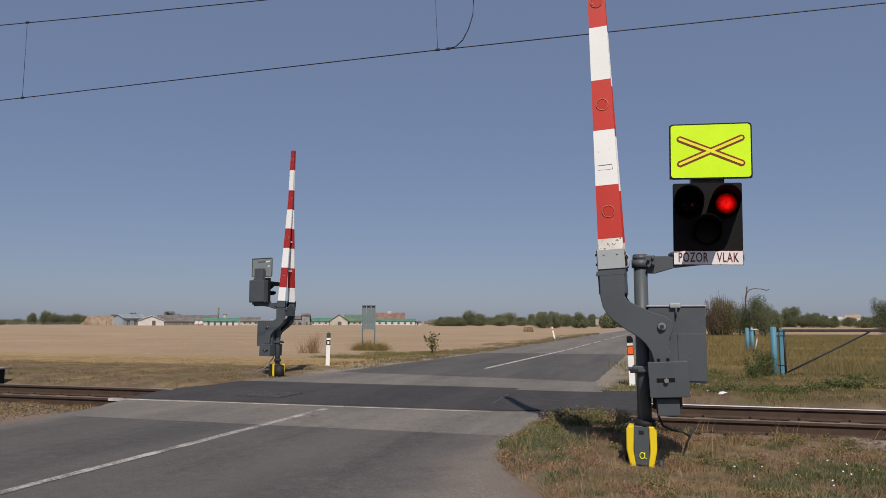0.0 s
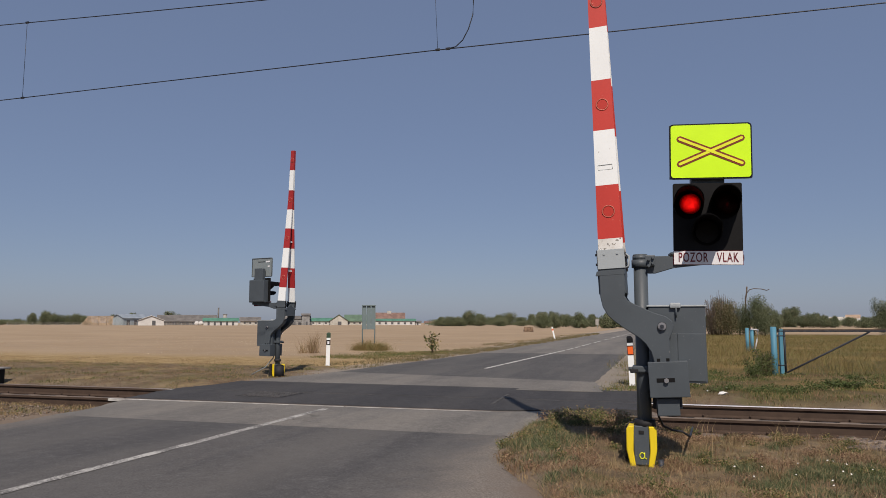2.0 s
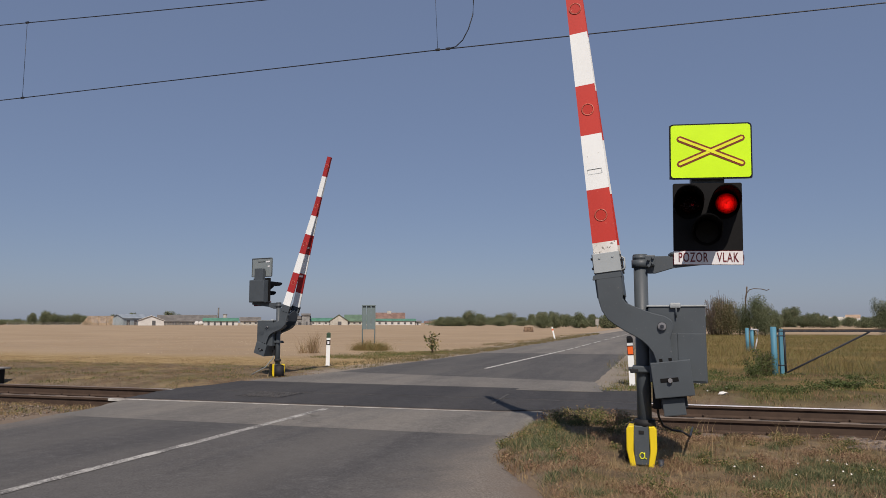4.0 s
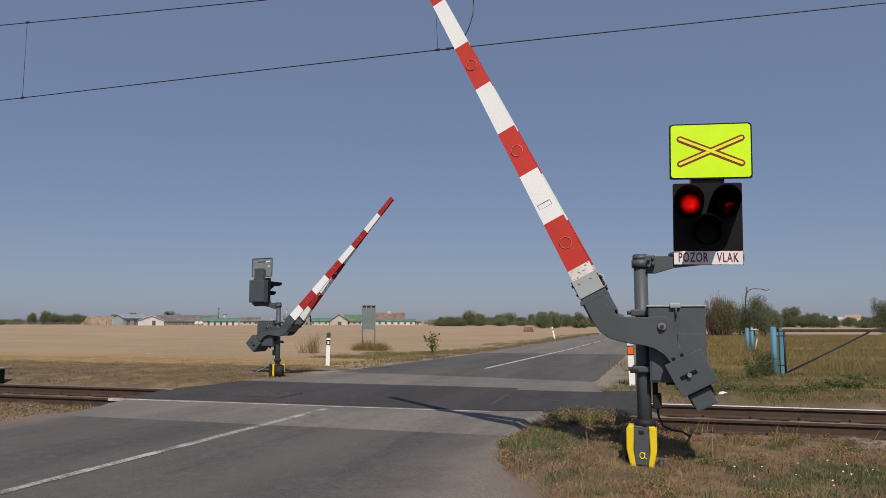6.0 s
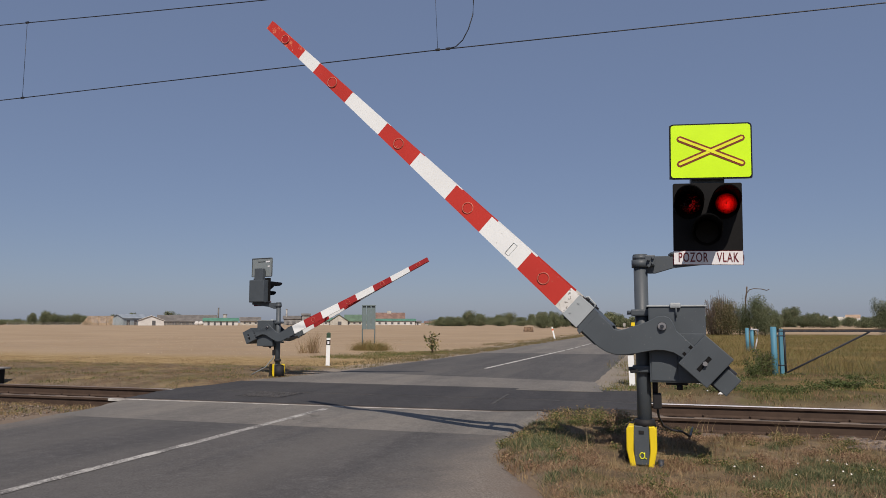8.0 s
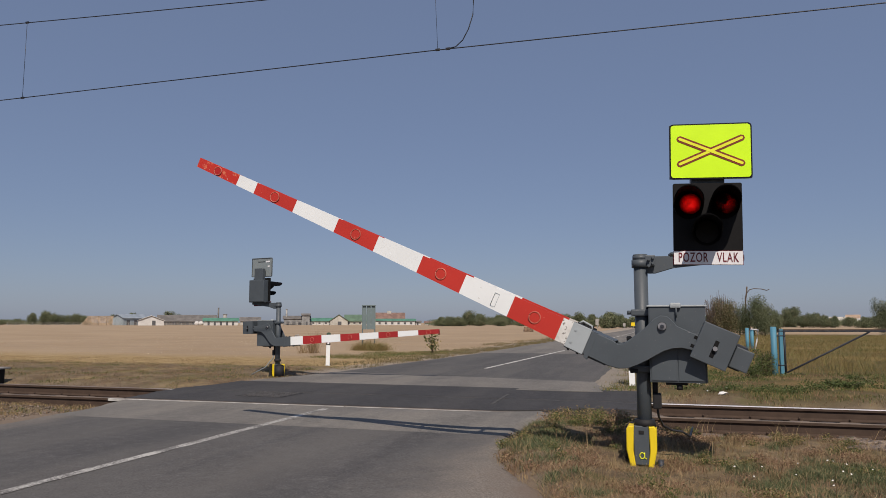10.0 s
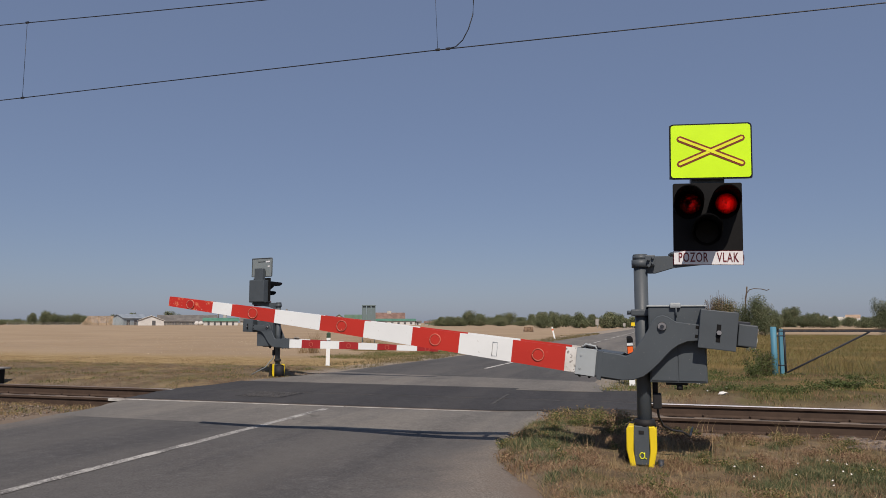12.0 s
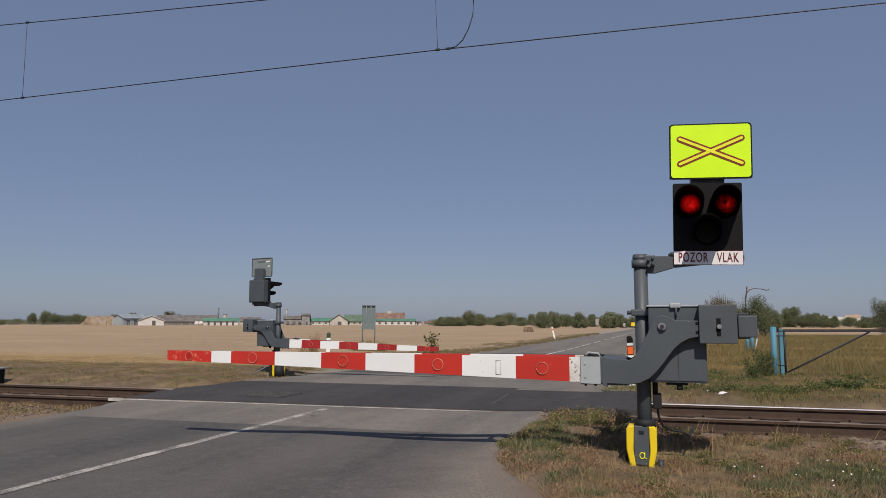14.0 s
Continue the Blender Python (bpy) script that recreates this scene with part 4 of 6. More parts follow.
# ---- overhead line ----
def build_overhead():
    root = thing("overhead_line", pose(0, 1.2, 0), "thin dark overhead contact wire with droppers above the track", "overhead wire")

    def wire(name, pts, r, label=""):
        bm = B()
        hose(bm, [(x, y - 1.2, z) for x, y, z in pts], r, 6)
        part(name, bm, M_COPPER, root, label)
    y = lambda x: 1.205 + 0.0338 * x
    wire("contact_wire", [(x, y(x), z) for x, z in ((-140, 5.0), (-60, 5.05), (-30, 5.08), (-15, 5.11), (-7, 5.14), (-2, 5.21), (1.24, 5.25), (7.25, 5.27), (14, 5.29), (30, 5.25), (140, 5.2))], 0.0078)
    cat = [(-140, 6.6), (-60, 7.0), (-30, 7.15), (-15, 6.85), (-7.06, 6.56), (-4.4, 6.47), (-1.67, 6.39), (1.2, 6.34), (6, 6.36), (14, 6.6), (30, 7.2), (140, 6.8)]
    wire("messenger_wire", [(x, y(x), z) for x, z in cat], 0.0078)
    wire("dropper", [(-6.45, 0.985, 5.145), (-6.445, 0.985, 6.54)], 0.004)
    wire("dropper", [(1.24, 1.25, 5.25), (1.19, 1.25, 6.34)], 0.003)
    curve = [(1.40, 5.255), (1.52, 5.27), (1.63, 5.36), (1.72, 5.52), (1.79, 5.74), (1.80, 5.95), (1.76, 6.12), (1.66, 6.28), (1.55, 6.345)]
    wire("jumper_cable", [(x, 1.252, z) for x, z in curve], 0.008)
    for x, z in ((1.40, 5.25), (1.24, 5.25), (-6.45, 5.145), (-6.445, 6.54)):
        bm = B()
        box(bm, x - 0.035, x + 0.035, y(x) - 1.2 - 0.012, y(x) - 1.2 + 0.012, z - 0.014, z + 0.02, 0.004)
        part("wire_clamp", bm, M_COPPER, root)


    # masts outside the view carry the wires
    for x in (-30, 30):
        bm = B()
        rod(bm, (x, 3.2, -0.4), (x, 3.2, 7.6), 0.13, 0.10, 12)
        part("mast", bm, M_CONCRETE, root)
        bm = B()
        hose(bm, [(x, 3.2, 7.2), (x, y(x) - 1.2, 7.17)], 0.03, 8)
        hose(bm, [(x, 3.2, 5.9), (x, y(x) - 1.2, 5.15 if x < 0 else 5.3)], 0.03, 8)
        part("cantilever", bm, M_GREY_LIGHT, root)


build_overhead()


# ---- roadside furniture ----
def build_delineator(m, caps, label):
    """A plastic edge post with a slanted top; caps: bands (z0, z1, material)."""
    root = thing("delineator_post", m, label, "delineator post", "delineator posts")
    bm = B()
    prof = [(-0.055, -0.03), (0.055, -0.03), (0.05, 0.0), (0.03, 0.035), (-0.03, 0.035), (-0.05, 0.0)]
    lo = [bm.verts.new((x, y, -0.12)) for x, y in prof]
    hi = [bm.verts.new((x * 0.97, y, 0.88 + y * 0.6)) for x, y in prof]
    for k in range(6):
        bm.faces.new((lo[k], lo[(k + 1) % 6], hi[(k + 1) % 6], hi[k]))
    bm.faces.new(lo[::-1])
    bm.faces.new(hi)
    part("post_body", bm, M_WHITE, root)
    for name, z0, z1, mat, w in caps:
        bm = B()
        pr = [(x * 1.04 * w, y * 1.08 - (0.004 if w < 1 else 0)) for x, y in prof]
        a = [bm.verts.new((x, y, z0)) for x, y in pr]
        c = [bm.verts.new((x, y, z1 + (y * 0.6 if z1 > 0.86 else 0))) for x, y in pr]
        for k in range(6):
            bm.faces.new((a[k], a[(k + 1) % 6], c[(k + 1) % 6], c[k]))
        bm.faces.new(a[::-1])
        bm.faces.new(c)
        part(name, bm, mat, root)


build_delineator(pose(-4.59, 9.62, -0.03, 0, 1, 20), (("cap", 0.76, 0.885, M_GREEN_CAP, 1), ("black_band", 0.56, 0.70, M_BLACK, 1), ("reflector", 0.585, 0.665, M_PLATE, 0.5)),
                 "white edge post with dark cap and black band in dry grass")
build_delineator(pose(3.79, 5.18, -0.02, 0, -2, 12), (("cap", 0.80, 0.90, M_BLACK, 1), ("black_band", 0.57, 0.75, M_BLACK, 1), ("reflector", 0.59, 0.73, M_ORANGE, 0.86)),
                 "white edge post with black cap and orange reflector")
build_delineator(pose(-3.03, 42.66, -0.04, 0, -12, 10), (("reflector", 0.64, 0.76, M_ORANGE, 0.95),), "leaning white edge post beside the road bend")


def build_stand():
    root = thing("panel_stand", pose(-8.02, 20.63, -0.05, 0, 0, 22.9), "grey-blue metal board of three upright channels on thin legs", "board")
    for i in range(3):
        x = -0.2 + 0.2 * i
        bm = B()
        slab(bm, [(x - 0.092, 0.9), (x + 0.092, 0.9), (x + 0.092, 1.93), (x - 0.092, 1.93)], 0.0, 0.02, 0.003)
        box(bm, x - 0.095, x - 0.075, -0.06, 0.0, 0.9, 1.93)
        box(bm, x + 0.075, x + 0.095, -0.06, 0.0, 0.9, 1.93)
        part("channel_panel", bm, M_BLUE_GREY, root)
    for x in (-0.27, 0.27):
        bm = B()
        rod(bm, (x, 0.03, -0.2), (x, 0.03, 1.9), 0.025, seg=10)
        part("leg", bm, M_BLUE_GREY, root)
    bm = B()
    box(bm, -0.31, 0.31, -0.07, 0.06, 1.93, 1.97, 0.006)
    part("top_rail", bm, M_BLUE_GREY, root)
    bm = B()
    box(bm, -0.30, 0.30, 0.02, 0.05, 0.98, 1.03, 0.004)
    part("cross_rail", bm, M_BLUE_GREY, root)


build_stand()


def build_gate():
    a = radians(17)
    root = thing("field_gate", pose(6.72, 8.85, -0.04, 0, 0, 17), "blue gate post with a dark steel bar gate, closed", "gate")
    bm = B()
    rod(bm, (0, 0, -0.25), (0.0, 0, 1.10), 0.066, 0.062, 14)
    part("gate_post", bm, M_BLUE, root, "chipped light blue steel post")
    bm = B()
    box(bm, 0.12, 0.20, -0.03, 0.03, 0.02, 1.05, 0.006)
    part("hanging_stile", bm, M_BLUE, root)
    bm = B()
    rod(bm, (0.24, 0, 0.02), (0.24, 0, 1.03), 0.022, seg=10)
    part("gate_stile", bm, M_DARK_STEEL, root)
    bm = B()
    box(bm, 0.10, 5.2, -0.03, 0.03, 0.985, 1.02, 0.004)
    part("top_bar", bm, M_DARK_STEEL, root)
    bm = B()
    box(bm, 0.10, 5.2, -0.028, 0.028, 1.021, 1.045, 0.004)
    part("rusty_cover", bm, M_RAIL, root, "rusty strip on the top bar")
    bm = B()
    rod(bm, (0.27, 0, 0.09), (2.15, 0, 0.985), 0.02, seg=10)
    part("brace", bm, M_DARK_STEEL, root)
    bm = B()
    rod(bm, (5.16, 0, -0.2), (5.16, 0, 1.02), 0.04, seg=10)
    part("end_post", bm, M_DARK_STEEL, root)
    for z in (0.25, 0.9):
        bm = B()
        rod(bm, (0.03, -0.02, z), (0.25, -0.02, z), 0.016, seg=8)
        part("hinge", bm, M_DARK_STEEL, root)
    far = thing("gate_stub", pose(7.62, 23.0, -0.05, 0, 0, 10), "pair of faded blue gate posts in tall grass", "gate post")
    for x, y, h in ((0.0, 0.0, 0.98), (0.36, 0.6, 0.92)):
        bm = B()
        rod(bm, (x, y, -0.2), (x, y, h), 0.07, seg=12)
        part("gate_post", bm, M_BLUE, far)
    bm = B()
    hose(bm, [(0.44, 0.6, 0.0), (0.55, 0.62, 0.45), (0.62, 0.64, 0.9), (0.3, 0.5, 0.93)], 0.03, 8)
    part("bent_bar", bm, M_PLATE, far, "bent white bar")


build_gate()


def build_track_box():
    root = thing("trackside_box", pose(-9.27, 2.95, -0.12, 0, 0, 8), "black trackside cable box with a pale lid", "cable box")
    bm = B()
    box(bm, -0.35, 0.33, -0.25, 0.25, 0.0, 0.30, 0.015)
    part("box_body", bm, M_BLACK, root)
    bm = B()
    box(bm, -0.42, 0.42, -0.30, 0.30, 0.301, 0.34, 0.01)
    part("lid", bm, M_CONCRETE, root)


build_track_box()


def build_bale():
    bm = B()
    box(bm, -0.62, 0.62, -0.45, 0.45, 0, 0.58, 0.12)
    for v in bm.verts:
        v.co += Vector((noise.noise(v.co * 3), noise.noise(v.co * 3 + Vector((9, 0, 0))), noise.noise(v.co * 3 + Vector((0, 9, 0))))) * 0.12
    ob = new("straw_bale", mesh_of("straw_bale", bm, plain("brown_straw", (0.17, 0.115, 0.075), 0.9, 0, 0.5, 4)))
    ob.matrix_basis = pose(-12.5, 84.7, -0.06, 0, 0, 12)
    tagged(ob, "brown straw heap lying on the stubble field", "straw bale")


build_bale()


def build_litter():
    rnd = random.Random(12)
    for x, y, s in ((4.98, 5.19, 0.13), (5.28, 3.98, 0.14), (5.38, 4.73, 0.07), (0.92, -2.59, 0.02), (5.05, 4.3, 0.05)):
        bm = B()
        ring = []
        for k in range(9):
            a = 2 * math.pi * k / 9
            r = s * rnd.uniform(0.4, 0.75)
            ring.append(bm.verts.new((r * math.cos(a), r * 0.6 * math.sin(a), rnd.uniform(0.0, s * 0.3))))
        top = bm.verts.new((0, 0, s * 0.35))
        low = bm.verts.new((0, 0, -0.01))
        for k in range(9):
            bm.faces.new((ring[k], ring[(k + 1) % 9], top))
            bm.faces.new((ring[(k + 1) % 9], ring[k], low))
        ob = new("crumpled_paper", mesh_of("crumpled_paper", bm, M_LITTER))
        z = float(ground_height(x, y)) if abs(x) > 3 else 0.0
        ob.matrix_basis = pose(x, y, z + 0.012, 0, 0, rnd.uniform(0, 360))
        tagged(ob, "crumpled scrap of white litter on the ground", "litter", "litter scraps")


build_litter()


# ---- farm on the horizon ----
M_WALL_CREAM = plain("cream_render", (0.44, 0.42, 0.37), 0.9, 0, 0.15, 0.5)
M_WALL_WHITE = plain("white_render", (0.54, 0.53, 0.51), 0.9, 0, 0.1, 0.5)
M_WALL_GREY = plain("grey_concrete_wall", (0.24, 0.24, 0.235), 0.9, 0, 0.25, 0.5)
M_WALL_BLUE = plain("pale_blue_cladding", (0.30, 0.35, 0.38), 0.7, 0, 0.15, 0.5)
M_WALL_TAN = plain("tan_boards", (0.38, 0.29, 0.20), 0.9, 0, 0.25, 0.7)
M_ROOF_GREEN = plain("green_sheet_roof", (0.08, 0.21, 0.15), 0.7, 0, 0.2, 0.4)
M_ROOF_MOSS = plain("dull_green_roof", (0.10, 0.16, 0.11), 0.85, 0, 0.2, 0.4)
M_ROOF_GREY = plain("grey_brown_roof", (0.145, 0.135, 0.125), 0.9, 0, 0.25, 0.4)
M_ROOF_RED = plain("faded_red_roof", (0.20, 0.125, 0.10), 0.9, 0, 0.25, 0.4)
M_ROOF_BLUE = plain("blue_sheet_roof", (0.25, 0.29, 0.33), 0.6, 0, 0.2, 0.4)
M_ROOF_ORANGE = plain("orange_tiles", (0.34, 0.25, 0.18), 0.9, 0, 0.25, 0.4)
# dark openings, with distance haze put in as a lighter grey
M_OPENING = plain("haze_greyed_opening", (0.09, 0.09, 0.095), 0.5)


def build_house(name, x, y, rz, w, d, wall_h, top, wall, roof, openings, label, gable_front=False, category="farm building"):
    """A long building with walls, a pitched roof with overhang, and openings let into the side that faces the field."""
    root = thing(name, pose(x, y, -0.06, 0, 0, rz), label, category, "farm buildings")
    bm = B()
    if gable_front:
        slab(bm, [(-w / 2, 0), (w / 2, 0), (w / 2, wall_h), (0, top - 0.15), (-w / 2, wall_h)], -d / 2, d / 2)
    else:
        box(bm, -w / 2, w / 2, -d / 2, d / 2, 0, wall_h)
        for s in (-1, 1):
            A = [bm.verts.new((s * w / 2, yy, zz)) for yy, zz in ((-d / 2, wall_h), (d / 2, wall_h), (0, top - 0.15))]
            Bv = [bm.verts.new((s * (w / 2 - 0.3), yy, zz)) for yy, zz in ((-d / 2, wall_h), (d / 2, wall_h), (0, top - 0.15))]
            bm.faces.new(A)
            bm.faces.new(Bv[::-1])
            for k in range(3):
                bm.faces.new((A[k], A[(k + 1) % 3], Bv[(k + 1) % 3], Bv[k]))
    bmesh.ops.recalc_face_normals(bm, faces=bm.faces)
    part("wall", bm, wall, root)
    bm = B()
    o = 0.45
    half = (w if gable_front else d) / 2
    run = (d if gable_front else w) / 2 + o
    drop = (top - wall_h) * o / half
    pts = [(-half - o, wall_h - drop), (0, top), (half + o, wall_h - drop), (half + o, wall_h - drop - 0.15), (0, top - 0.16), (-half - o, wall_h - drop - 0.15)]
    slab(bm, pts, -run, run)
    if not gable_front:
        bm.transform(Matrix.Rotation(math.pi / 2, 4, 'Z'))
    part("roof", bm, roof, root)
    for i, (cx, cw, z0, z1) in enumerate(openings):
        bm = B()
        box(bm, cx - cw / 2, cx + cw / 2, -d / 2 - 0.06, -d / 2 + 0.2, z0, z1)
        part("door" if z0 < 0.1 else "window", bm, M_OPENING, root)
    return root


def windows(n, w, z0, z1, cw):
    return [(-w / 2 + w * (k + 0.5) / n, cw, z0, z1) for k in range(n)]


def build_timber_stack():
    """Layers of long boards with gaps between, stepped back at one end."""
    root = thing("timber_stack", pose(-212, 227, -0.06, 0, 0, 42.5), "tall stack of tan sawn timber beside the field", "timber stack")
    rnd = random.Random(6)
    for k in range(9):
        left = -6.2 + 0.28 * k + rnd.uniform(-0.15, 0.15)
        bm = B()
        box(bm, left, 5.3 + rnd.uniform(-0.2, 0.2), -2.0 + rnd.uniform(-0.2, 0.2), 2.0, 0.06 + 0.43 * k, 0.36 + 0.43 * k, 0.02)
        part("board_layer", bm, M_WALL_TAN, root)
        for x in (-3.0, 0.0, 3.0):
            bm = B()
            box(bm, x - 0.15, x + 0.15, -1.7, 1.7, -0.1 if k == 0 else 0.36 + 0.43 * (k - 1), 0.06 + 0.43 * k)
            part("bearer", bm, M_BARK, root)


build_timber_stack()
build_house("blue_shed", -213, 246, 78, 12.0, 7.5, 3.2, 4.7, M_WALL_BLUE, M_ROOF_BLUE, windows(3, 11, 0.0, 2.2, 1.6), "pale blue shed with a blue sheet roof")
build_house("white_tent", -194, 235.9, 39, 9.5, 12, 2.2, 4.0, M_WALL_WHITE, M_WALL_WHITE, [(1.0, 1.3, 0.0, 1.9)], "white storage tent with gable end and dark door", True)
build_house("long_shed", -201, 268.5, 36.5, 24.5, 12, 1.9, 4.6, M_ROOF_GREY, M_ROOF_GREY, windows(9, 24, 0.5, 1.3, 1.2), "long low shed with a grey-brown roof")
build_house("green_stable", -170.6, 249.5, 34.4, 13.5, 6, 2.0, 3.1, M_WALL_WHITE, M_ROOF_GREEN, windows(5, 12, 0.0, 1.5, 0.8), "white stable with green roof and dark doorways")
build_house("brown_house", -167.7, 267, 32, 8.2, 7, 2.0, 3.5, M_WALL_CREAM, M_ROOF_GREY, windows(3, 7, 0.6, 1.4, 0.8), "low house with a brown roof")
for k, (x, y) in enumerate(((-178.6, 244.6), (-177.3, 245.5), (-176.0, 246.3))):
    bm = B()
    bmesh.ops.create_icosphere(bm, subdivisions=2, radius=1.05)
    for v in bm.verts:
        v.co.z = max(-0.75, v.co.z * 0.95)
        v.co += Vector((0.08 * math.sin(5 * v.co.z + k), 0.08 * math.sin(4 * v.co.x), 0))
    ob = new("wrapped_bale", mesh_of("wrapped_bale", bm, M_WALL_WHITE))
    ob.matrix_basis = pose(x, y, 0.72)
    tagged(ob, "white plastic-wrapped round bale beside the stable", "bale", "wrapped bales")
build_house("green_shed", -146, 290, 27, 14.5, 8, 2.0, 3.3, M_WALL_WHITE, M_ROOF_GREEN, windows(5, 14, 0.5, 1.3, 0.9), "low shed with green roof")
build_house("gable_hall", -134, 285, 26, 7.6, 10, 2.2, 4.8, M_WALL_CREAM, M_ROOF_MOSS, [(0.3, 1.6, 0.0, 1.6)], "cream gabled hall with dull green roof", True)
build_house("moss_hall", -126, 290, 24, 13, 10, 2.0, 4.7, M_WALL_CREAM, M_ROOF_MOSS, windows(5, 12, 0.6, 1.3, 0.9), "hall with dull green roof")
h = build_house("red_house", -119, 308, 21, 14.2, 10, 3.0, 5.8, M_WALL_CREAM, M_ROOF_RED, windows(5, 13, 1.0, 2.0, 0.9), "house with a faded red roof and squat chimney")
bm = B()
box(bm, -0.9, 1.1, -0.8, 0.8, 5.0, 6.5, 0.05)
part("chimney", bm, M_WALL_CREAM, h)
build_house("low_green_shed", -112, 298, 21, 17.6, 7, 2.1, 2.9, M_WALL_WHITE, M_ROOF_GREEN, windows(6, 17, 0.4, 1.3, 1.0), "low white shed with a green roof")
build_house("white_hut", -103, 303, 19, 2.8, 3, 1.5, 2.0, M_WALL_WHITE, M_ROOF_GREY, [(0, 0.7, 0.0, 1.2)], "small white hut at the field edge")
build_house("white_hut", -98, 305, 18, 4.2, 3, 1.3, 1.8, M_WALL_WHITE, M_ROOF_RED, [(0.8, 0.7, 0.0, 1.1)], "small white hut with reddish roof")
build_house("grey_house", 118, 540, -12, 9.5, 8, 2.6, 5.0, M_WALL_WHITE, M_WALL_CREAM, windows(3, 8, 1.0, 2.0, 1.0), "pale house with light grey roof behind hedges")
build_house("orange_house", 140, 596, -13, 9.0, 8, 4.2, 7.0, M_WALL_CREAM, M_ROOF_ORANGE, windows(3, 8, 2.2, 3.4, 1.0), "house with orange tiles behind hedges")
build_house("white_house", 133, 536, -13, 7.5, 7, 2.4, 3.9, M_WALL_WHITE, M_WALL_WHITE, windows(3, 6, 0.9, 1.8, 0.9), "low white house behind hedges")
build_house("pale_shed", 64, 387, -9, 7.4, 6, 2.0, 3.3, M_WALL_CREAM, M_WALL_CREAM, windows(2, 6, 0.6, 1.4, 0.9), "pale low shed among trees")


def build_tower(name, x, y, r, hgt, mat, label, rings=3):
    root = thing(name, pose(x, y, -0.06), label, name.replace("_", " "))
    bm = B()
    rod(bm, (0, 0, 0), (0, 0, hgt), r, r * 0.9, 14)
    part("shaft", bm, mat, root)
    for k in range(rings):
        bm = B()
        rod(bm, (0, 0, hgt * (k + 1) / rings - 0.2), (0, 0, hgt * (k + 1) / rings), r * 1.12, seg=14)
        part("ring", bm, mat, root)


build_house("grey_works", -153.5, 282.5, 28.4, 11.5, 8, 3.0, 4.2, M_WALL_GREY, M_ROOF_GREY, windows(4, 10, 0.0, 1.6, 1.4), "grey concrete farm workshop with a low roof")
build_house("grey_bin", -148.5, 281.5, 28.0, 3.4, 4, 4.6, 5.2, M_WALL_GREY, M_ROOF_GREY, [(0.4, 0.8, 0.0, 1.6)], "tall narrow grey feed bin house")
build_tower("thin_chimney", -156.9, 279.2, 0.4, 7.2, M_CONCRETE, "thin grey pipe tower beside the workshop")
build_tower("thin_chimney", -180.8, 262.5, 0.35, 7.6, M_ROOF_GREY, "thin dark chimney stack among the sheds")
build_tower("thin_chimney", -178.5, 264, 0.9, 4.8, M_CONCRETE, "squat grey tank tower among the sheds")


def build_marker(x, y, w, hgt, mat, label):
    root = thing("road_sign", pose(x, y, -0.05, 0, 0, 5), label, "road sign", "far road signs")
    bm = B()
    rod(bm, (0, 0.05, -0.2), (0, 0.05, hgt), 0.05, seg=8)
    part("sign_post", bm, M_GREY_LIGHT, root)
    bm = B()
    slab(bm, rounded(-w / 2, w / 2, hgt * 0.35, hgt, 0.08), -0.02, 0.02)
    part("sign_panel", bm, mat, root)


build_marker(-8.5, 140.7, 0.7, 1.9, M_CONCRETE, "grey road sign seen from behind, far along the road")
build_marker(-3.2, 141.1, 0.5, 1.1, M_CONCRETE, "small grey road sign far along the road")
build_marker(-1.8, 151.1, 0.9, 1.2, M_YELLOW, "yellow road sign far along the road")


def build_fence():
    root = thing("field_fence", pose(-168, 268, -0.05, 0, 0, 32.5), "long pale post and rail fence along the farm", "fence", "", "")
    bm = B()
    for z in (0.5, 1.0):
        box(bm, -95, 95, -0.03, 0.03, z - 0.06, z + 0.06)
    part("rail", bm, M_CONCRETE, root)
    bm = B()
    box(bm, -0.08, 0.08, 0.0, 0.1, -0.1, 1.15)
    me = mesh_of("fence_post", bm, M_CONCRETE)
    for k in range(64):
        ob = new("fence_post", me)
        ob.parent = root
        ob.matrix_basis = pose(-94.5 + 3 * k, 0.04, 0)


build_fence()


# ---- plants ----
def soup(name, verts, quads, tris, mat):
    """A mesh straight from arrays of corners."""
    me = bpy.data.meshes.new(name)
    me.vertices.add(len(verts))
    me.vertices.foreach_set("co", np.asarray(verts, np.float32).ravel())
    loops = np.concatenate([np.asarray(quads, np.int32).ravel(), np.asarray(tris, np.int32).ravel()])
    starts = np.concatenate([np.arange(len(quads)) * 4, len(quads) * 4 + np.arange(len(tris)) * 3]).astype(np.int32)
    me.loops.add(len(loops))
    me.loops.foreach_set("vertex_index", loops)
    me.polygons.add(len(starts))
    me.polygons.foreach_set("loop_start", starts)
    me.update(calc_edges=True)
    me.materials.append(mat)
    return me


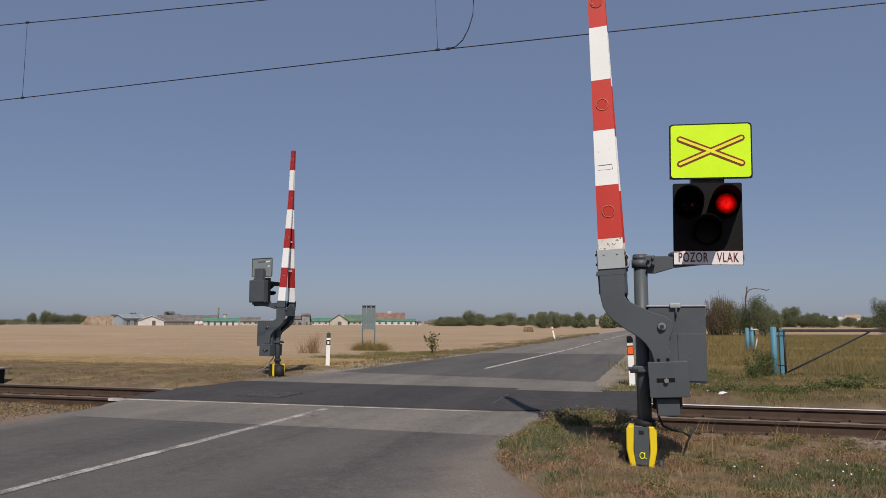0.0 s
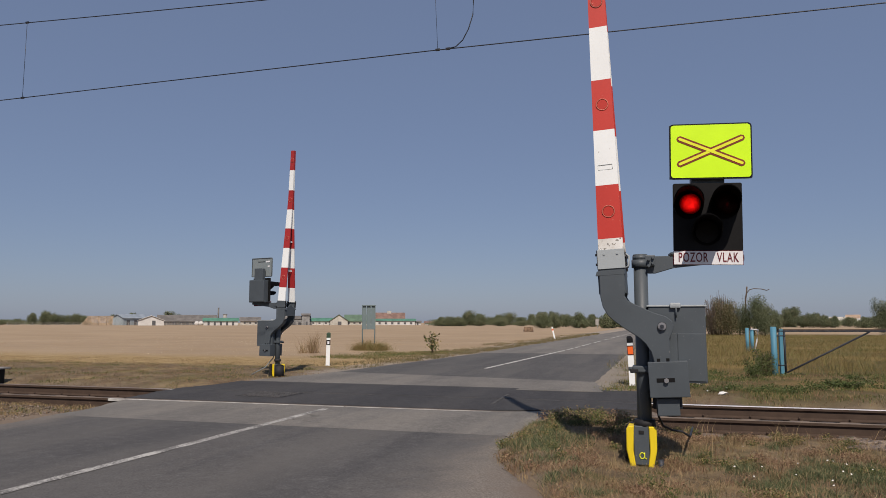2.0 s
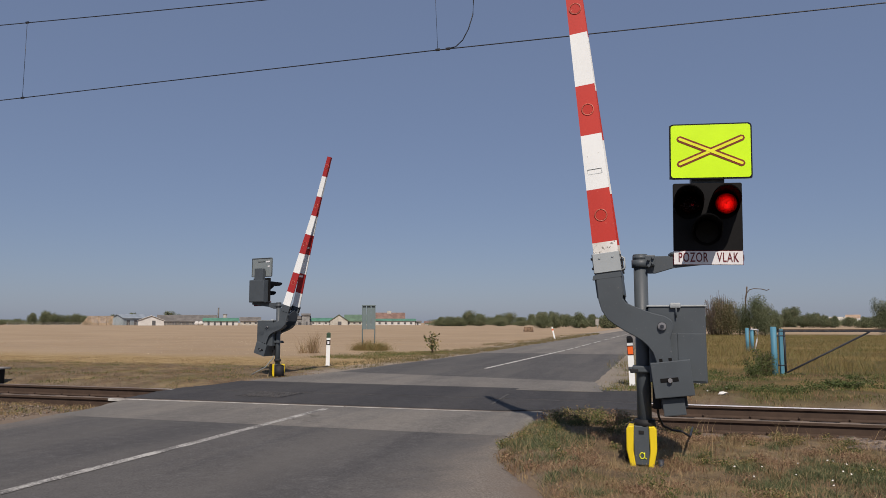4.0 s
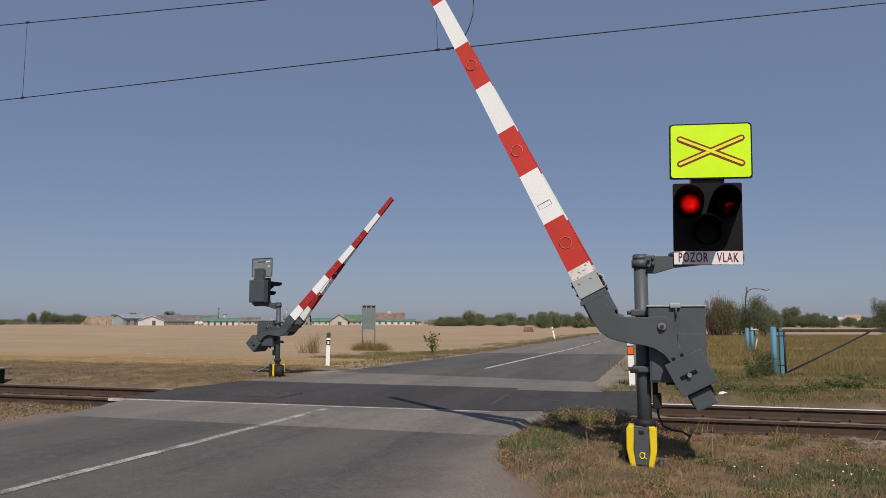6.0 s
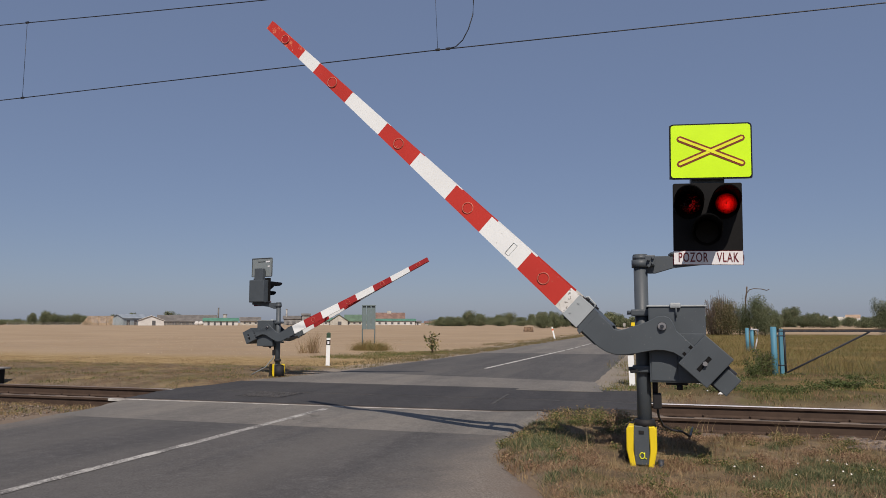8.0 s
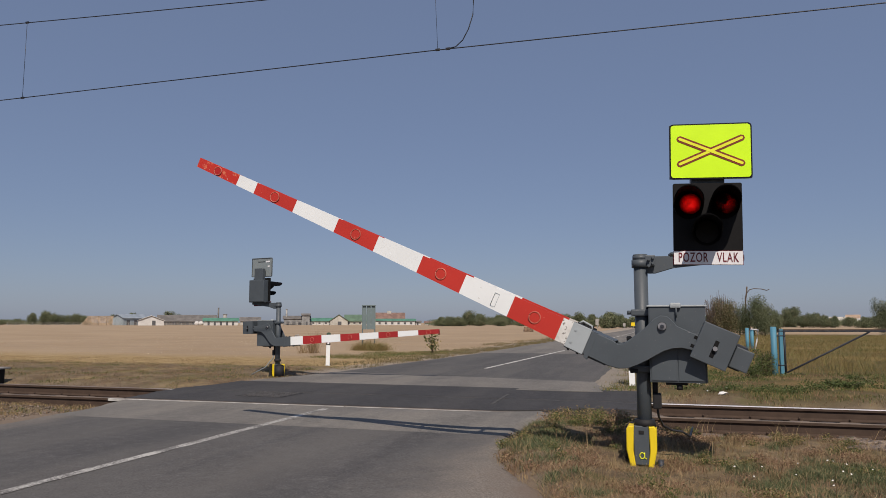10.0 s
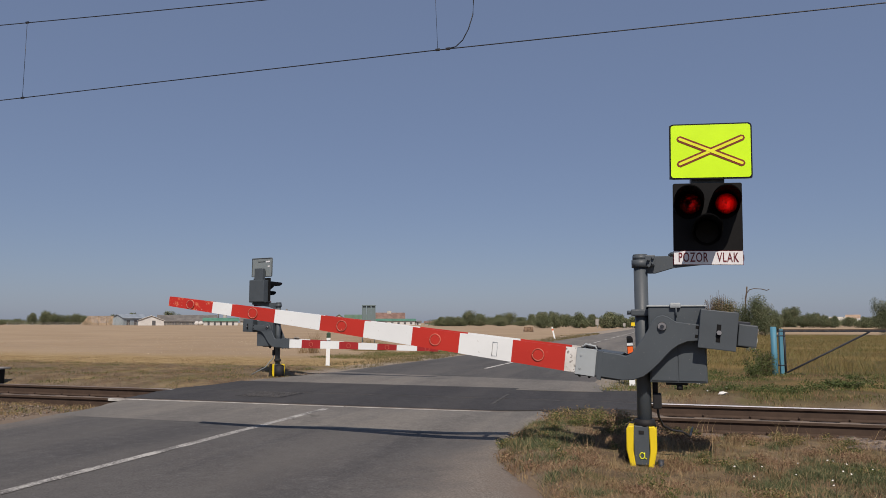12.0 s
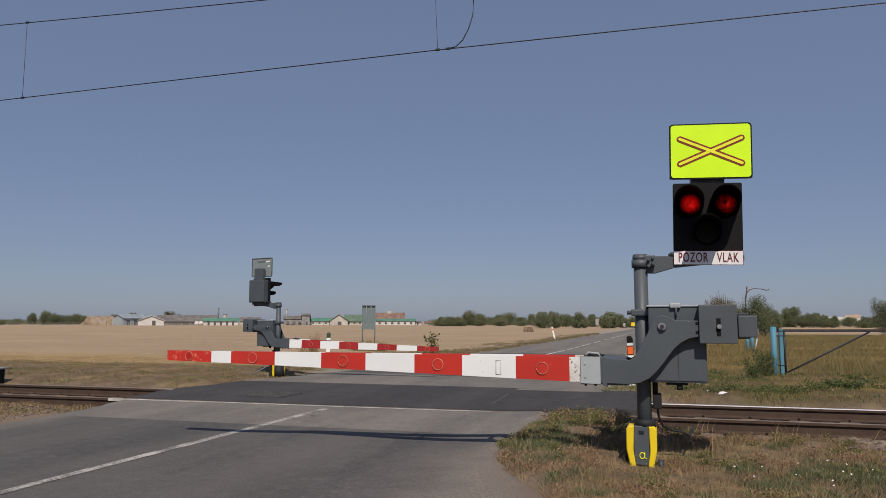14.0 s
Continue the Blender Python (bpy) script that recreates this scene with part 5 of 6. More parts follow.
def blade_soup(name, x, y, z, hgt, width, mat, rng, lean=0.45):
    """Bent grass blades with their feet at x, y, z."""
    n = len(x)
    a, b = rng.uniform(0, 2 * np.pi, n), rng.uniform(0, 2 * np.pi, n)
    dx, dy = np.cos(a) * width / 2, np.sin(a) * width / 2
    k = lean * hgt * rng.uniform(0.2, 1.3, n)
    lx, ly = np.cos(b) * k, np.sin(b) * k
    V = np.zeros((n, 5, 3))
    V[:, 0] = np.stack([x - dx, y - dy, z - 0.01], -1)
    V[:, 1] = np.stack([x + dx, y + dy, z - 0.01], -1)
    V[:, 2] = np.stack([x - dx * .7 + lx * .35, y - dy * .7 + ly * .35, z + hgt * .6], -1)
    V[:, 3] = np.stack([x + dx * .7 + lx * .35, y + dy * .7 + ly * .35, z + hgt * .6], -1)
    V[:, 4] = np.stack([x + lx, y + ly, z + hgt], -1)
    i = np.arange(n) * 5
    return soup(name, V.reshape(-1, 3), np.stack([i, i + 1, i + 3, i + 2], -1), np.stack([i + 2, i + 3, i + 4], -1), mat)


def wave(x, y, size, seed):
    """A smooth uneven field between 0 and 1."""
    r = np.random.default_rng(seed)
    s = np.zeros_like(x)
    for _ in range(7):
        a, p = r.uniform(0, 2 * np.pi), r.uniform(0, 2 * np.pi)
        f = 2 * np.pi / size * r.uniform(0.6, 1.7)
        s = s + np.sin((x * np.cos(a) + y * np.sin(a)) * f + p)
    return 0.5 + s / 7


def off_road(x, y):
    left = np.where(y > 7, -3.05 + 0.055 * np.clip(y - 7, 0, 13) + 0.015 * np.clip(y - 20, 0, 60), -3.1)
    flare = np.clip(0.42 * (-2.6 - y), 0, 1.3)
    dt = np.abs(y - TRACK_Y - TRACK_SLOPE * x)
    return ((x > 2.88 + flare - 0.10 * np.exp(-((y + 2.3) / 0.5) ** 2)) | (x < left)) & (dt > 1.25)


def on_gravel(x, y):
    """The bare ballast shoulder in front of the near rail."""
    return (x > 5.85 + 0.25 * np.sin(3 * y)) & (y > -1.15 + 0.2 * np.sin(5 * x) - 0.5 * np.clip(x - 5.3, 0, 0.9)) & (y < 3.3)


def scatter(rng, clumps, per, x0, x1, y0, y1, radius, keep):
    """Blade feet in clumps inside a stretch of the plan."""
    cx, cy = rng.uniform(x0, x1, clumps), rng.uniform(y0, y1, clumps)
    ok = keep(cx, cy) > rng.uniform(0, 1, clumps)
    cx, cy = cx[ok], cy[ok]
    n = rng.poisson(per, len(cx)) + 2
    size = np.repeat(rng.uniform(0.5, 1.3, len(cx)), n)
    x = np.repeat(cx, n) + rng.normal(0, radius, n.sum()) * size
    y = np.repeat(cy, n) + rng.normal(0, radius, n.sum()) * size
    m = off_road(x, y) & (~on_gravel(x, y) | (rng.uniform(0, 1, len(x)) < 0.08))
    return x[m], y[m], size[m]


def grass(name, label, mat, seed, clumps, per, area, radius, hgt, width, keep, lean=0.45):
    rng = np.random.default_rng(seed)
    x, y, s = scatter(rng, clumps, per, *area, radius, keep)
    z = ground_height(x, y)
    h = hgt * s * rng.uniform(0.5, 1.2, len(x))
    ob = new(name, blade_soup(name, x, y, z, h, width * rng.uniform(0.6, 1.3, len(x)), mat, rng, lean))
    tagged(ob, label, "grass", "", "stuff")


def near_green(x, y):
    tongue = np.exp(-(((x - 3.28 - np.clip(0.42 * (-2.6 - y), 0, 1.3)) / 0.38) ** 2 + ((y + 2.1) / 1.1) ** 2))
    corner = np.exp(-(((x - 5.65) / 0.65) ** 2 + ((y + 3.0) / 0.6) ** 2))
    return np.clip(1.2 * tongue + 1.4 * corner + 1.3 * (wave(x, y, 0.8, 4) - 0.68), 0, 1)


def near_rusty(x, y):
    return np.clip(2.2 * (wave(x, y, 1.0, 13) - 0.42) - 1.1 * near_green(x, y), 0, 1)


def near_dry(x, y):
    return np.clip(1.8 * (wave(x, y, 0.8, 9) - 0.45) - 0.9 * near_green(x, y), 0.02, 1)


NEAR_AREA = (2.9, 7.6, -4.6, 0.25)
grass("green_grass", "short grey-green grass on the verge by the barrier", M_GREEN, 21, 14000, 17, NEAR_AREA, 0.040, 0.046, 0.0034, near_green, 1.5)
grass("rusty_plants", "rust-brown dead plants on the verge by the barrier", M_RUSTY, 25, 4600, 13, NEAR_AREA, 0.055, 0.042, 0.0038, near_rusty, 2.0)
grass("dry_grass", "dry brown grass tufts on the verge by the barrier", M_DRY, 22, 6500, 12, NEAR_AREA, 0.05, 0.042, 0.0036, near_dry, 2.0)
grass("dry_thatch", "flattened straw lying on the verge", M_DRY, 24, 6500, 8, NEAR_AREA, 0.09, 0.014, 0.0045, lambda x, y: 0.15 + 0.8 * wave(x, y, 0.7, 2), 8.0)
grass("dead_stalks", "sparse bleached grass stalks on the verge", M_DRY, 23, 420, 4, NEAR_AREA, 0.05, 0.17, 0.004, lambda x, y: 0.1 + 0.9 * wave(x, y, 1.1, 6), 0.8)
# across the track
grass("dry_grass", "dry matted grass between track and field", M_DRY, 31, 5200, 9, (-22, -3.2, 3.0, 12), 0.16, 0.034, 0.009, lambda x, y: wave(x, y, 2.0, 3) * 0.9, 1.6)
grass("green_grass", "patchy green grass between track and field", M_WEED, 32, 4200, 11, (-22, -3.2, 2.9, 9.0), 0.10, 0.042, 0.008, lambda x, y: np.clip(2.6 * (wave(x, y, 1.5, 8) - 0.5), 0, 1), 1.3)
grass("rusty_plants", "low rust-brown dead plants between track and field", M_RUSTY, 43, 2400, 10, (-22, -3.2, 2.9, 8.0), 0.13, 0.036, 0.008, lambda x, y: np.clip(2.2 * (wave(x, y, 1.8, 28) - 0.4), 0, 1), 1.6)
grass("dry_grass", "weedy dry grass on the earth beside the sleepers", M_DRY, 44, 1500, 10, (-9, -3.3, -1.6, 0.1), 0.09, 0.06, 0.006, lambda x, y: wave(x, y, 0.9, 29), 1.3)
grass("green_grass", "small green weeds on the earth beside the sleepers", M_WEED, 45, 700, 12, (-9, -3.3, -1.6, 0.1), 0.06, 0.05, 0.006, lambda x, y: np.clip(2.2 * (wave(x, y, 0.8, 30) - 0.5), 0, 1), 1.2)
grass("roadside_grass", "green and straw grass along the road edge", M_MEADOW, 33, 7000, 10, (-5.0, -1.6, 8.5, 70), 0.12, 0.085, 0.013, lambda x, y: np.clip(wave(x, y, 3, 5) + 0.35 - 0.55 * np.abs(x + 3.1 - 0.03 * np.clip(y - 10, 0, 15) - 0.015 * np.clip(y - 25, 0, 60)), 0, 1), 1.0)
grass("green_grass", "low green weeds on the bank by the gate", M_WEED, 34, 9000, 12, (3.4, 16, 3.5, 9.8), 0.10, 0.055, 0.008, lambda x, y: np.clip(2.1 * (wave(x, y, 1.8, 15) - 0.42) + 0.3 * smooth(8, 10, x), 0, 1), 0.9)
grass("rusty_plants", "rust-brown dead plants on the bank by the gate", M_RUSTY, 46, 2200, 10, (4.0, 16, 3.2, 9.6), 0.10, 0.06, 0.007, lambda x, y: np.clip(2.2 * (wave(x, y, 1.3, 47) - 0.42), 0, 1), 1.1)
grass("dry_grass", "dry brown grass on the bank by the gate", M_DRY, 35, 1000, 9, (3.5, 15, 3.0, 9.5), 0.12, 0.045, 0.008, lambda x, y: wave(x, y, 1.4, 16), 1.4)
grass("meadow_grass", "tall straw-coloured meadow grass", M_MEADOW_TAN, 36, 15000, 13, (3.4, 34, 9.6, 62), 0.35, 0.17, 0.007, lambda x, y: 0.25 + 0.75 * wave(x, y, 5, 17), 1.3)
grass("meadow_weeds", "olive green weeds through the meadow", M_WEED, 37, 12000, 13, (3.4, 34, 9.0, 60), 0.35, 0.14, 0.008, lambda x, y: np.clip(2.0 * (wave(x, y, 5, 19) - 0.38), 0, 1), 1.2)
grass("meadow_stalks", "tall straw-brown stalks standing in the meadow", M_MEADOW_TAN, 42, 2600, 8, (4.2, 9.5, 10.5, 45), 0.3, 0.40, 0.005, lambda x, y: np.clip(2.0 * (wave(x, y, 4, 27) - 0.3), 0, 1), 0.8)
grass("stubble", "short cut straw stubble on the field", M_STUBBLE, 38, 2600, 5, (-40, -4, 12, 45), 0.3, 0.035, 0.014, lambda x, y: 0.5 + 0.5 * wave(x, y, 6, 20), 1.2)
everywhere = lambda x, y: 1.0 + 0 * x
grass("straw_clump", "feathery straw-coloured clump of dry grass under the board", M_STRAW, 39, 24, 60, (-8.45, -7.2, 20.0, 20.9), 0.13, 0.44, 0.009, everywhere, 1.1)
grass("straw_clump", "olive-brown tufts among the dry clump under the board", M_STRAW, 40, 20, 46, (-8.5, -7.0, 19.9, 20.8), 0.15, 0.32, 0.009, everywhere, 1.3)
grass("roadside_grass", "low green grass between the dry clump and the road", M_WEED, 48, 1500, 14, (-7.4, -2.9, 13.5, 19.5), 0.16, 0.06, 0.009, lambda x, y: np.clip(1.1 - 0.5 * np.abs(x + 5.2 - 0.35 * (y - 16.5)) + wave(x, y, 1.5, 49) - 0.5, 0, 1), 1.2)
grass("straw_clump", "tall straw clump of dry grass near the far barrier", M_DRY, 41, 9, 38, (-9.45, -8.75, 16.7, 17.3), 0.10, 0.72, 0.008, everywhere, 0.75)


def leaf_cloud(rng, blobs, count, size):
    """Small leaf quads spread through and round overlapping ellipsoids (x, y, z, rx, rz)."""
    w = np.array([b[3] ** 2 * b[4] for b in blobs])
    pick = rng.choice(len(blobs), count, p=w / w.sum())
    bl = np.array(blobs)[pick]
    d = rng.normal(0, 1, (count, 3))
    d /= np.linalg.norm(d, axis=1)[:, None]
    r = rng.uniform(0.1, 1.25, count) ** 0.75
    c = bl[:, :3] + d * r[:, None] * np.stack([bl[:, 3], bl[:, 3], bl[:, 4]], -1)
    u = rng.normal(0, 1, (count, 3))
    u /= np.linalg.norm(u, axis=1)[:, None]
    v = np.cross(u, rng.normal(0, 1, (count, 3)))
    v /= np.linalg.norm(v, axis=1)[:, None]
    s = (size * rng.uniform(0.6, 1.4, count))[:, None]
    V = np.stack([c - u * s, c + v * s * 0.55, c + u * s, c - v * s * 0.55], 1)
    i = np.arange(count) * 4
    return V.reshape(-1, 3), np.stack([i, i + 1, i + 2, i + 3], -1)


def low_leaves(name, label, mat, seed, clumps, leaves, area, size, keep, spread_r=0.07, tall=0.05):
    """Small broad-leaved plants hugging the ground in clumps."""
    rng = np.random.default_rng(seed)
    cx, cy = rng.uniform(area[0], area[1], clumps), rng.uniform(area[2], area[3], clumps)
    ok = (keep(cx, cy) > rng.uniform(0, 1, clumps)) & off_road(cx - 0.04, cy) & ~on_gravel(cx, cy)
    cz = ground_height(cx, cy)
    blobs = [(x, y, z + tall * 0.4, spread_r * k, tall * k) for x, y, z, k in zip(cx[ok], cy[ok], cz[ok], rng.uniform(0.5, 1.3, ok.sum()))]
    V, Q = leaf_cloud(rng, blobs, leaves, size)
    tagged(new(name, soup(name, V, Q, np.zeros((0, 3), int), mat)), label, "weeds", "", "stuff")


low_leaves("verge_weeds", "small dusty green weeds on the verge", M_WEED, 61, 900, 26000, NEAR_AREA, 0.0075, lambda x, y: np.clip(0.5 * near_green(x, y) + 1.2 * (wave(x, y, 0.9, 62) - 0.5), 0, 1))
low_leaves("verge_weeds", "small rust-brown dead weeds on the verge", M_RUSTY, 63, 1100, 26000, NEAR_AREA, 0.007, near_rusty, 0.08, 0.04)
low_leaves("verge_weeds", "taller dark green weeds behind the verge edge", M_WEED, 64, 90, 5200, (3.1, 4.3, -1.2, 0.1), 0.009, lambda x, y: np.clip(2.4 * (wave(x, y, 0.6, 65) - 0.45), 0, 1), 0.08, 0.10)
low_leaves("verge_weeds", "dry brown seeding weeds on the verge edge", M_RUSTY, 68, 90, 5200, (3.1, 4.4, -1.4, 0.1), 0.008, lambda x, y: np.clip(2.2 * (wave(x, y, 0.7, 69) - 0.4), 0, 1), 0.09, 0.11)
low_leaves("bank_weeds", "dark green and brown weeds on the bank by the gate", M_WEED_DARK, 66, 900, 24000, (4.6, 15, 3.6, 9.4), 0.016, lambda x, y: np.clip(1.8 * (wave(x, y, 1.9, 67) - 0.4), 0, 1), 0.16, 0.07)


def build_tree(name, x, y, hgt, rad, seed, leaves, size, mat, label, low=0.12, category="tree", group="far trees"):
    """Tapered trunk, limbs, and a crown of many small leaves in uneven clumps."""
    rng = np.random.default_rng(seed)
    root = thing(name, pose(x, y, -0.06, 0, 0, rng.uniform(0, 360)), label, category, group)
    bm = B()
    hose_r = max(0.05, hgt * 0.025)
    rod(bm, (0, 0, -0.1), (rng.uniform(-.1, .1) * hgt * .2, 0, hgt * 0.5), hose_r, hose_r * 0.5, 8)
    blobs = []
    n = int(rng.integers(9, 16))
    tilt = rng.uniform(-0.25, 0.25, 2) * rad
    for k in range(n):
        a, rr = rng.uniform(0, 2 * np.pi), rad * rng.uniform(0.15, 0.7)
        zc = hgt * rng.uniform(low + 0.2, 0.8)
        bx, by = rr * np.cos(a) + tilt[0] * zc / hgt, rr * np.sin(a) + tilt[1] * zc / hgt
        br = rad * rng.uniform(0.18, 0.52)
        blobs.append((bx, by, zc, br, min(hgt - zc, zc - hgt * low * 0.5, hgt * 0.3)))
        rod(bm, (0, 0, hgt * rng.uniform(0.15, 0.4)), (bx, by, zc), hose_r * 0.45, hose_r * 0.12, 6)
    blobs.append((tilt[0], tilt[1], hgt * rng.uniform(0.66, 0.8), rad * rng.uniform(0.25, 0.45), hgt * 0.2))
    blobs.append((0, 0, hgt * 0.36, rad * 0.72, hgt * 0.3))
    part("trunk", bm, M_BARK, root)
    V, Q = leaf_cloud(rng, blobs, leaves, size)
    crown = new("crown", soup("crown", V, Q, np.zeros((0, 3), int), mat))
    crown.parent = root


TREES = [
    (-317, 277, 2.9, 4.7), (-313, 281, 2.6, 5.4), (-303, 264, 2.9, 4.0), (-298, 268, 3.3, 4.0), (-287, 266, 6.0, 2.3), (-283, 269, 7.5, 3.0), (-281.5, 271, 6.6, 2.8),
    (-282, 277, 5.4, 3.4), (-279, 280, 5.0, 3.4), (-276, 282, 5.6, 3.4), (-273, 285, 5.0, 3.2), (-225, 249, 4.6, 1.6), (-219, 255, 5.4, 1.4), (-217, 275, 6.4, 3.0), (-213, 278, 5.2, 2.6), (66, 387, 8.6, 3.5), (62, 384, 5.5, 2.6), (-65, 216, 3.1, 2.2),
]
TREES += [
    (-61, 212, 3.2, 2.5), (-58, 213, 3.2, 2.4), (-56, 218, 5.5, 2.4), (-68, 282, 4.8, 2.8), (-69, 303, 4.0, 3.0), (-61, 284, 4.8, 2.1),
    (-57, 285, 5.5, 3.1), (-56, 306, 3.5, 3.0), (-44, 267, 4.5, 2.2), (-21, 149, 2.6, 1.1), (-19, 139, 3.3, 1.7), (-17, 142, 2.9, 1.4),
]
TREES += [
    (-20, 180, 3.6, 1.9), (-15, 160, 2.7, 1.6), (-12, 140, 3.3, 1.7), (-14, 190, 3.4, 1.4), (-7, 141, 3.0, 1.4), (-6, 146, 3.4, 1.7),
    (-4, 151, 3.1, 1.6), (-2, 161, 2.7, 1.9), (3, 161, 2.7, 2.1), (8, 171, 3.0, 2.6), (11, 141, 2.7, 1.7), (34, 189, 4.0, 1.9),
]
TREES += [
    (35, 189, 5.1, 2.0), (36, 179, 3.5, 1.8), (38, 178, 3.5, 1.8), (39, 173, 3.2, 1.7), (42, 178, 2.9, 1.5), (54, 216, 2.7, 2.4),
    (46, 166, 2.5, 1.7), (48, 166, 2.6, 1.7),
]
row = np.random.default_rng(8)
for k in range(26):
    # fill between the two ends of the far row
    t = k / 25
    TREES.append((round(-62 + 74 * t + row.uniform(-2, 2)), round(232 - 40 * t + row.uniform(-10, 30)), round(1.7 + 3.4 * row.uniform(0, 1) ** 2, 1), round(row.uniform(1.6, 3.4), 1)))
for i, (x, y, hgt, rad) in enumerate(TREES):
    tall = hgt > 4.2
    build_tree("tree" if tall else "bush", x, y, hgt, rad * 1.15, 100 + i, 7000, 0.045 + 0.02 * hgt, M_LEAF,
               "dark green broad tree on the horizon" if tall else "low dark green bush on the horizon", 0.02, "tree" if tall else "bush")
# far hedge that closes the horizon between the trees
for i, (x, y, w) in enumerate(((-64, 222, 10), (-75, 300, 16), (-50, 300, 16), (-28, 230, 14), (-5, 200, 16), (30, 210, 16), (64, 300, 18), (-305, 300, 26))):
    build_tree("hedge", x, y, 2.3, w, 300 + i, 12000, 0.14, M_LEAF, "low far hedge along the field edge", 0.0, "hedge", "far hedges")

# bushes beside the meadow
for i, (x, y, hgt, rad, mat) in enumerate(((9.0, 63.1, 3.5, 1.0, M_LEAF_DULL), (9.9, 61.0, 3.3, 1.2, M_LEAF_DULL), (11.0, 61.9, 3.0, 1.2, M_LEAF), (12.1, 60.9, 3.7, 1.2, M_LEAF), (13.2, 62.7, 2.9, 1.1, M_LEAF), (14.1, 64.6, 2.4, 1.0, M_LEAF), (23.3, 63.9, 3.4, 1.1, M_LEAF))):
    build_tree("bush", x, y, hgt, rad, 400 + i, 11000, 0.042, mat, "tall dusty bush beside the meadow", 0.0, "bush", "meadow bushes")


def build_twigs(name, x, y, hgt, spread_r, n, seed, label, r=0.02):
    """Bare thin twigs fanning out of one root."""
    rng = np.random.default_rng(seed)
    root = thing(name, pose(x, y, -0.05), label, "bush")
    bm = B()
    for k in range(n):
        a, q = rng.uniform(0, 2 * np.pi), rng.uniform(0.0, 1) ** 0.5 * spread_r
        top = hgt * (1.0 - 0.45 * (q / spread_r) ** 2) * rng.uniform(0.7, 1.0)
        p = np.array([0.55 * q * np.cos(a), 0.55 * q * np.sin(a), 0.0])
        d = np.array([0.45 * q * np.cos(a), 0.45 * q * np.sin(a), top]) / 5
        pts = [tuple(p)]
        for j in range(5):
            p = p + d + rng.normal(0, 0.09, 3) * (0.4, 0.4, 0.1) + np.array([0, 0, 0.0])
            pts.append(tuple(p))
        hose(bm, pts, r, 4)
        for j in (2, 3, 4):
            e = np.array(pts[j])
            w = rng.normal(0, 0.22, 3) * (1, 1, 0.4)
            hose(bm, [tuple(e), tuple(e + 0.5 * w + (0, 0, 0.15)), tuple(e + w + (0, 0, 0.38))], r * 0.6, 4)
    tagged(part("twig_cluster", bm, M_BARK, root), kind="stuff")


build_twigs("bare_bush", 9.3, 62.0, 4.2, 1.7, 150, 7, "leafless brown twiggy bush beside green bushes", 0.014)


def build_dead_tree():
    root = thing("dead_tree", pose(11.8, 63.9, -0.05, 0, 0, 17), "bare grey dead tree with one crooked branch", "dead tree")
    bm = B()
    hose(bm, [(-0.1, 0, -0.1), (-0.05, 0, 2.0), (0.0, 0, 3.4), (0.12, 0, 4.0), (0.16, 0, 4.55)], 0.07, 7)
    part("trunk", bm, M_BARK, root)
    bm = B()
    hose(bm, [(0.1, 0, 3.9), (0.4, 0, 4.25), (0.8, 0, 4.36), (1.5, 0, 4.33), (2.0, 0, 4.2), (2.25, 0, 4.28)], 0.04, 6)
    part("branch", bm, M_BARK, root)


build_dead_tree()


def build_weed(x, y, hgt, rad, seed, mat, label, leaves=260, size=0.03):
    """Upright stalks with small leaves."""
    rng = np.random.default_rng(seed)
    z = float(ground_height(x, y))
    root = thing("weed", pose(x, y, z), label, "weed", "roadside weeds")
    tips = []
    for k in range(int(rng.integers(6, 11))):
        a, q = rng.uniform(0, 2 * np.pi), rad * rng.uniform(0.3, 1)
        tip = (q * np.cos(a), q * np.sin(a), hgt * rng.uniform(0.6, 1.0))
        bm = B()
        hose(bm, [(0, 0, -0.03), (tip[0] * 0.4, tip[1] * 0.4, tip[2] * 0.5), tip], max(0.004, hgt * 0.008), 4)
        part("stalk", bm, M_BARK, root)
        tips.append((tip[0] * 0.8, tip[1] * 0.8, tip[2] * 0.8, rad * 0.3, hgt * 0.22))
        tips.append((tip[0] * 0.5, tip[1] * 0.5, tip[2] * 0.45, rad * 0.25, hgt * 0.2))
    V, Q = leaf_cloud(rng, tips, leaves, size)
    lv = new("leaves", soup("leaves", V, Q, np.zeros((0, 3), int), mat))
    lv.parent = root


build_weed(-4.09, 17.6, 0.85, 0.45, 51, M_WEED, "tall green weed at the road edge", 200, 0.05)
for i, (x, y, hg) in enumerate(((3.45, -0.45, 0.26), (3.75, -0.7, 0.22), (3.6, -0.2, 0.26), (3.25, -0.9, 0.16), (3.62, -1.2, 0.15), (3.9, -1.4, 0.14), (4.05, -0.6, 0.16), (3.3, -0.1, 0.22))):
    build_weed(x, y, hg * 0.85, 0.19, 70 + i, M_WEED, "low bushy green weed on the verge", 620, 0.0085)
for i, (x, y, hg) in enumerate(((6.5, 8.5, 0.75), (6.3, 8.8, 0.6), (6.58, 9.3, 0.8), (6.25, 8.0, 0.35), (8.6, 6.4, 0.3), (9.3, 7.0, 0.34), (7.4, 5.6, 0.22), (10.2, 6.1, 0.34))):
    build_weed(x, y, hg * 0.8, 0.34, 90 + i, M_WEED_DARK, "green weed clump on the bank by the gate", 900, 0.017)


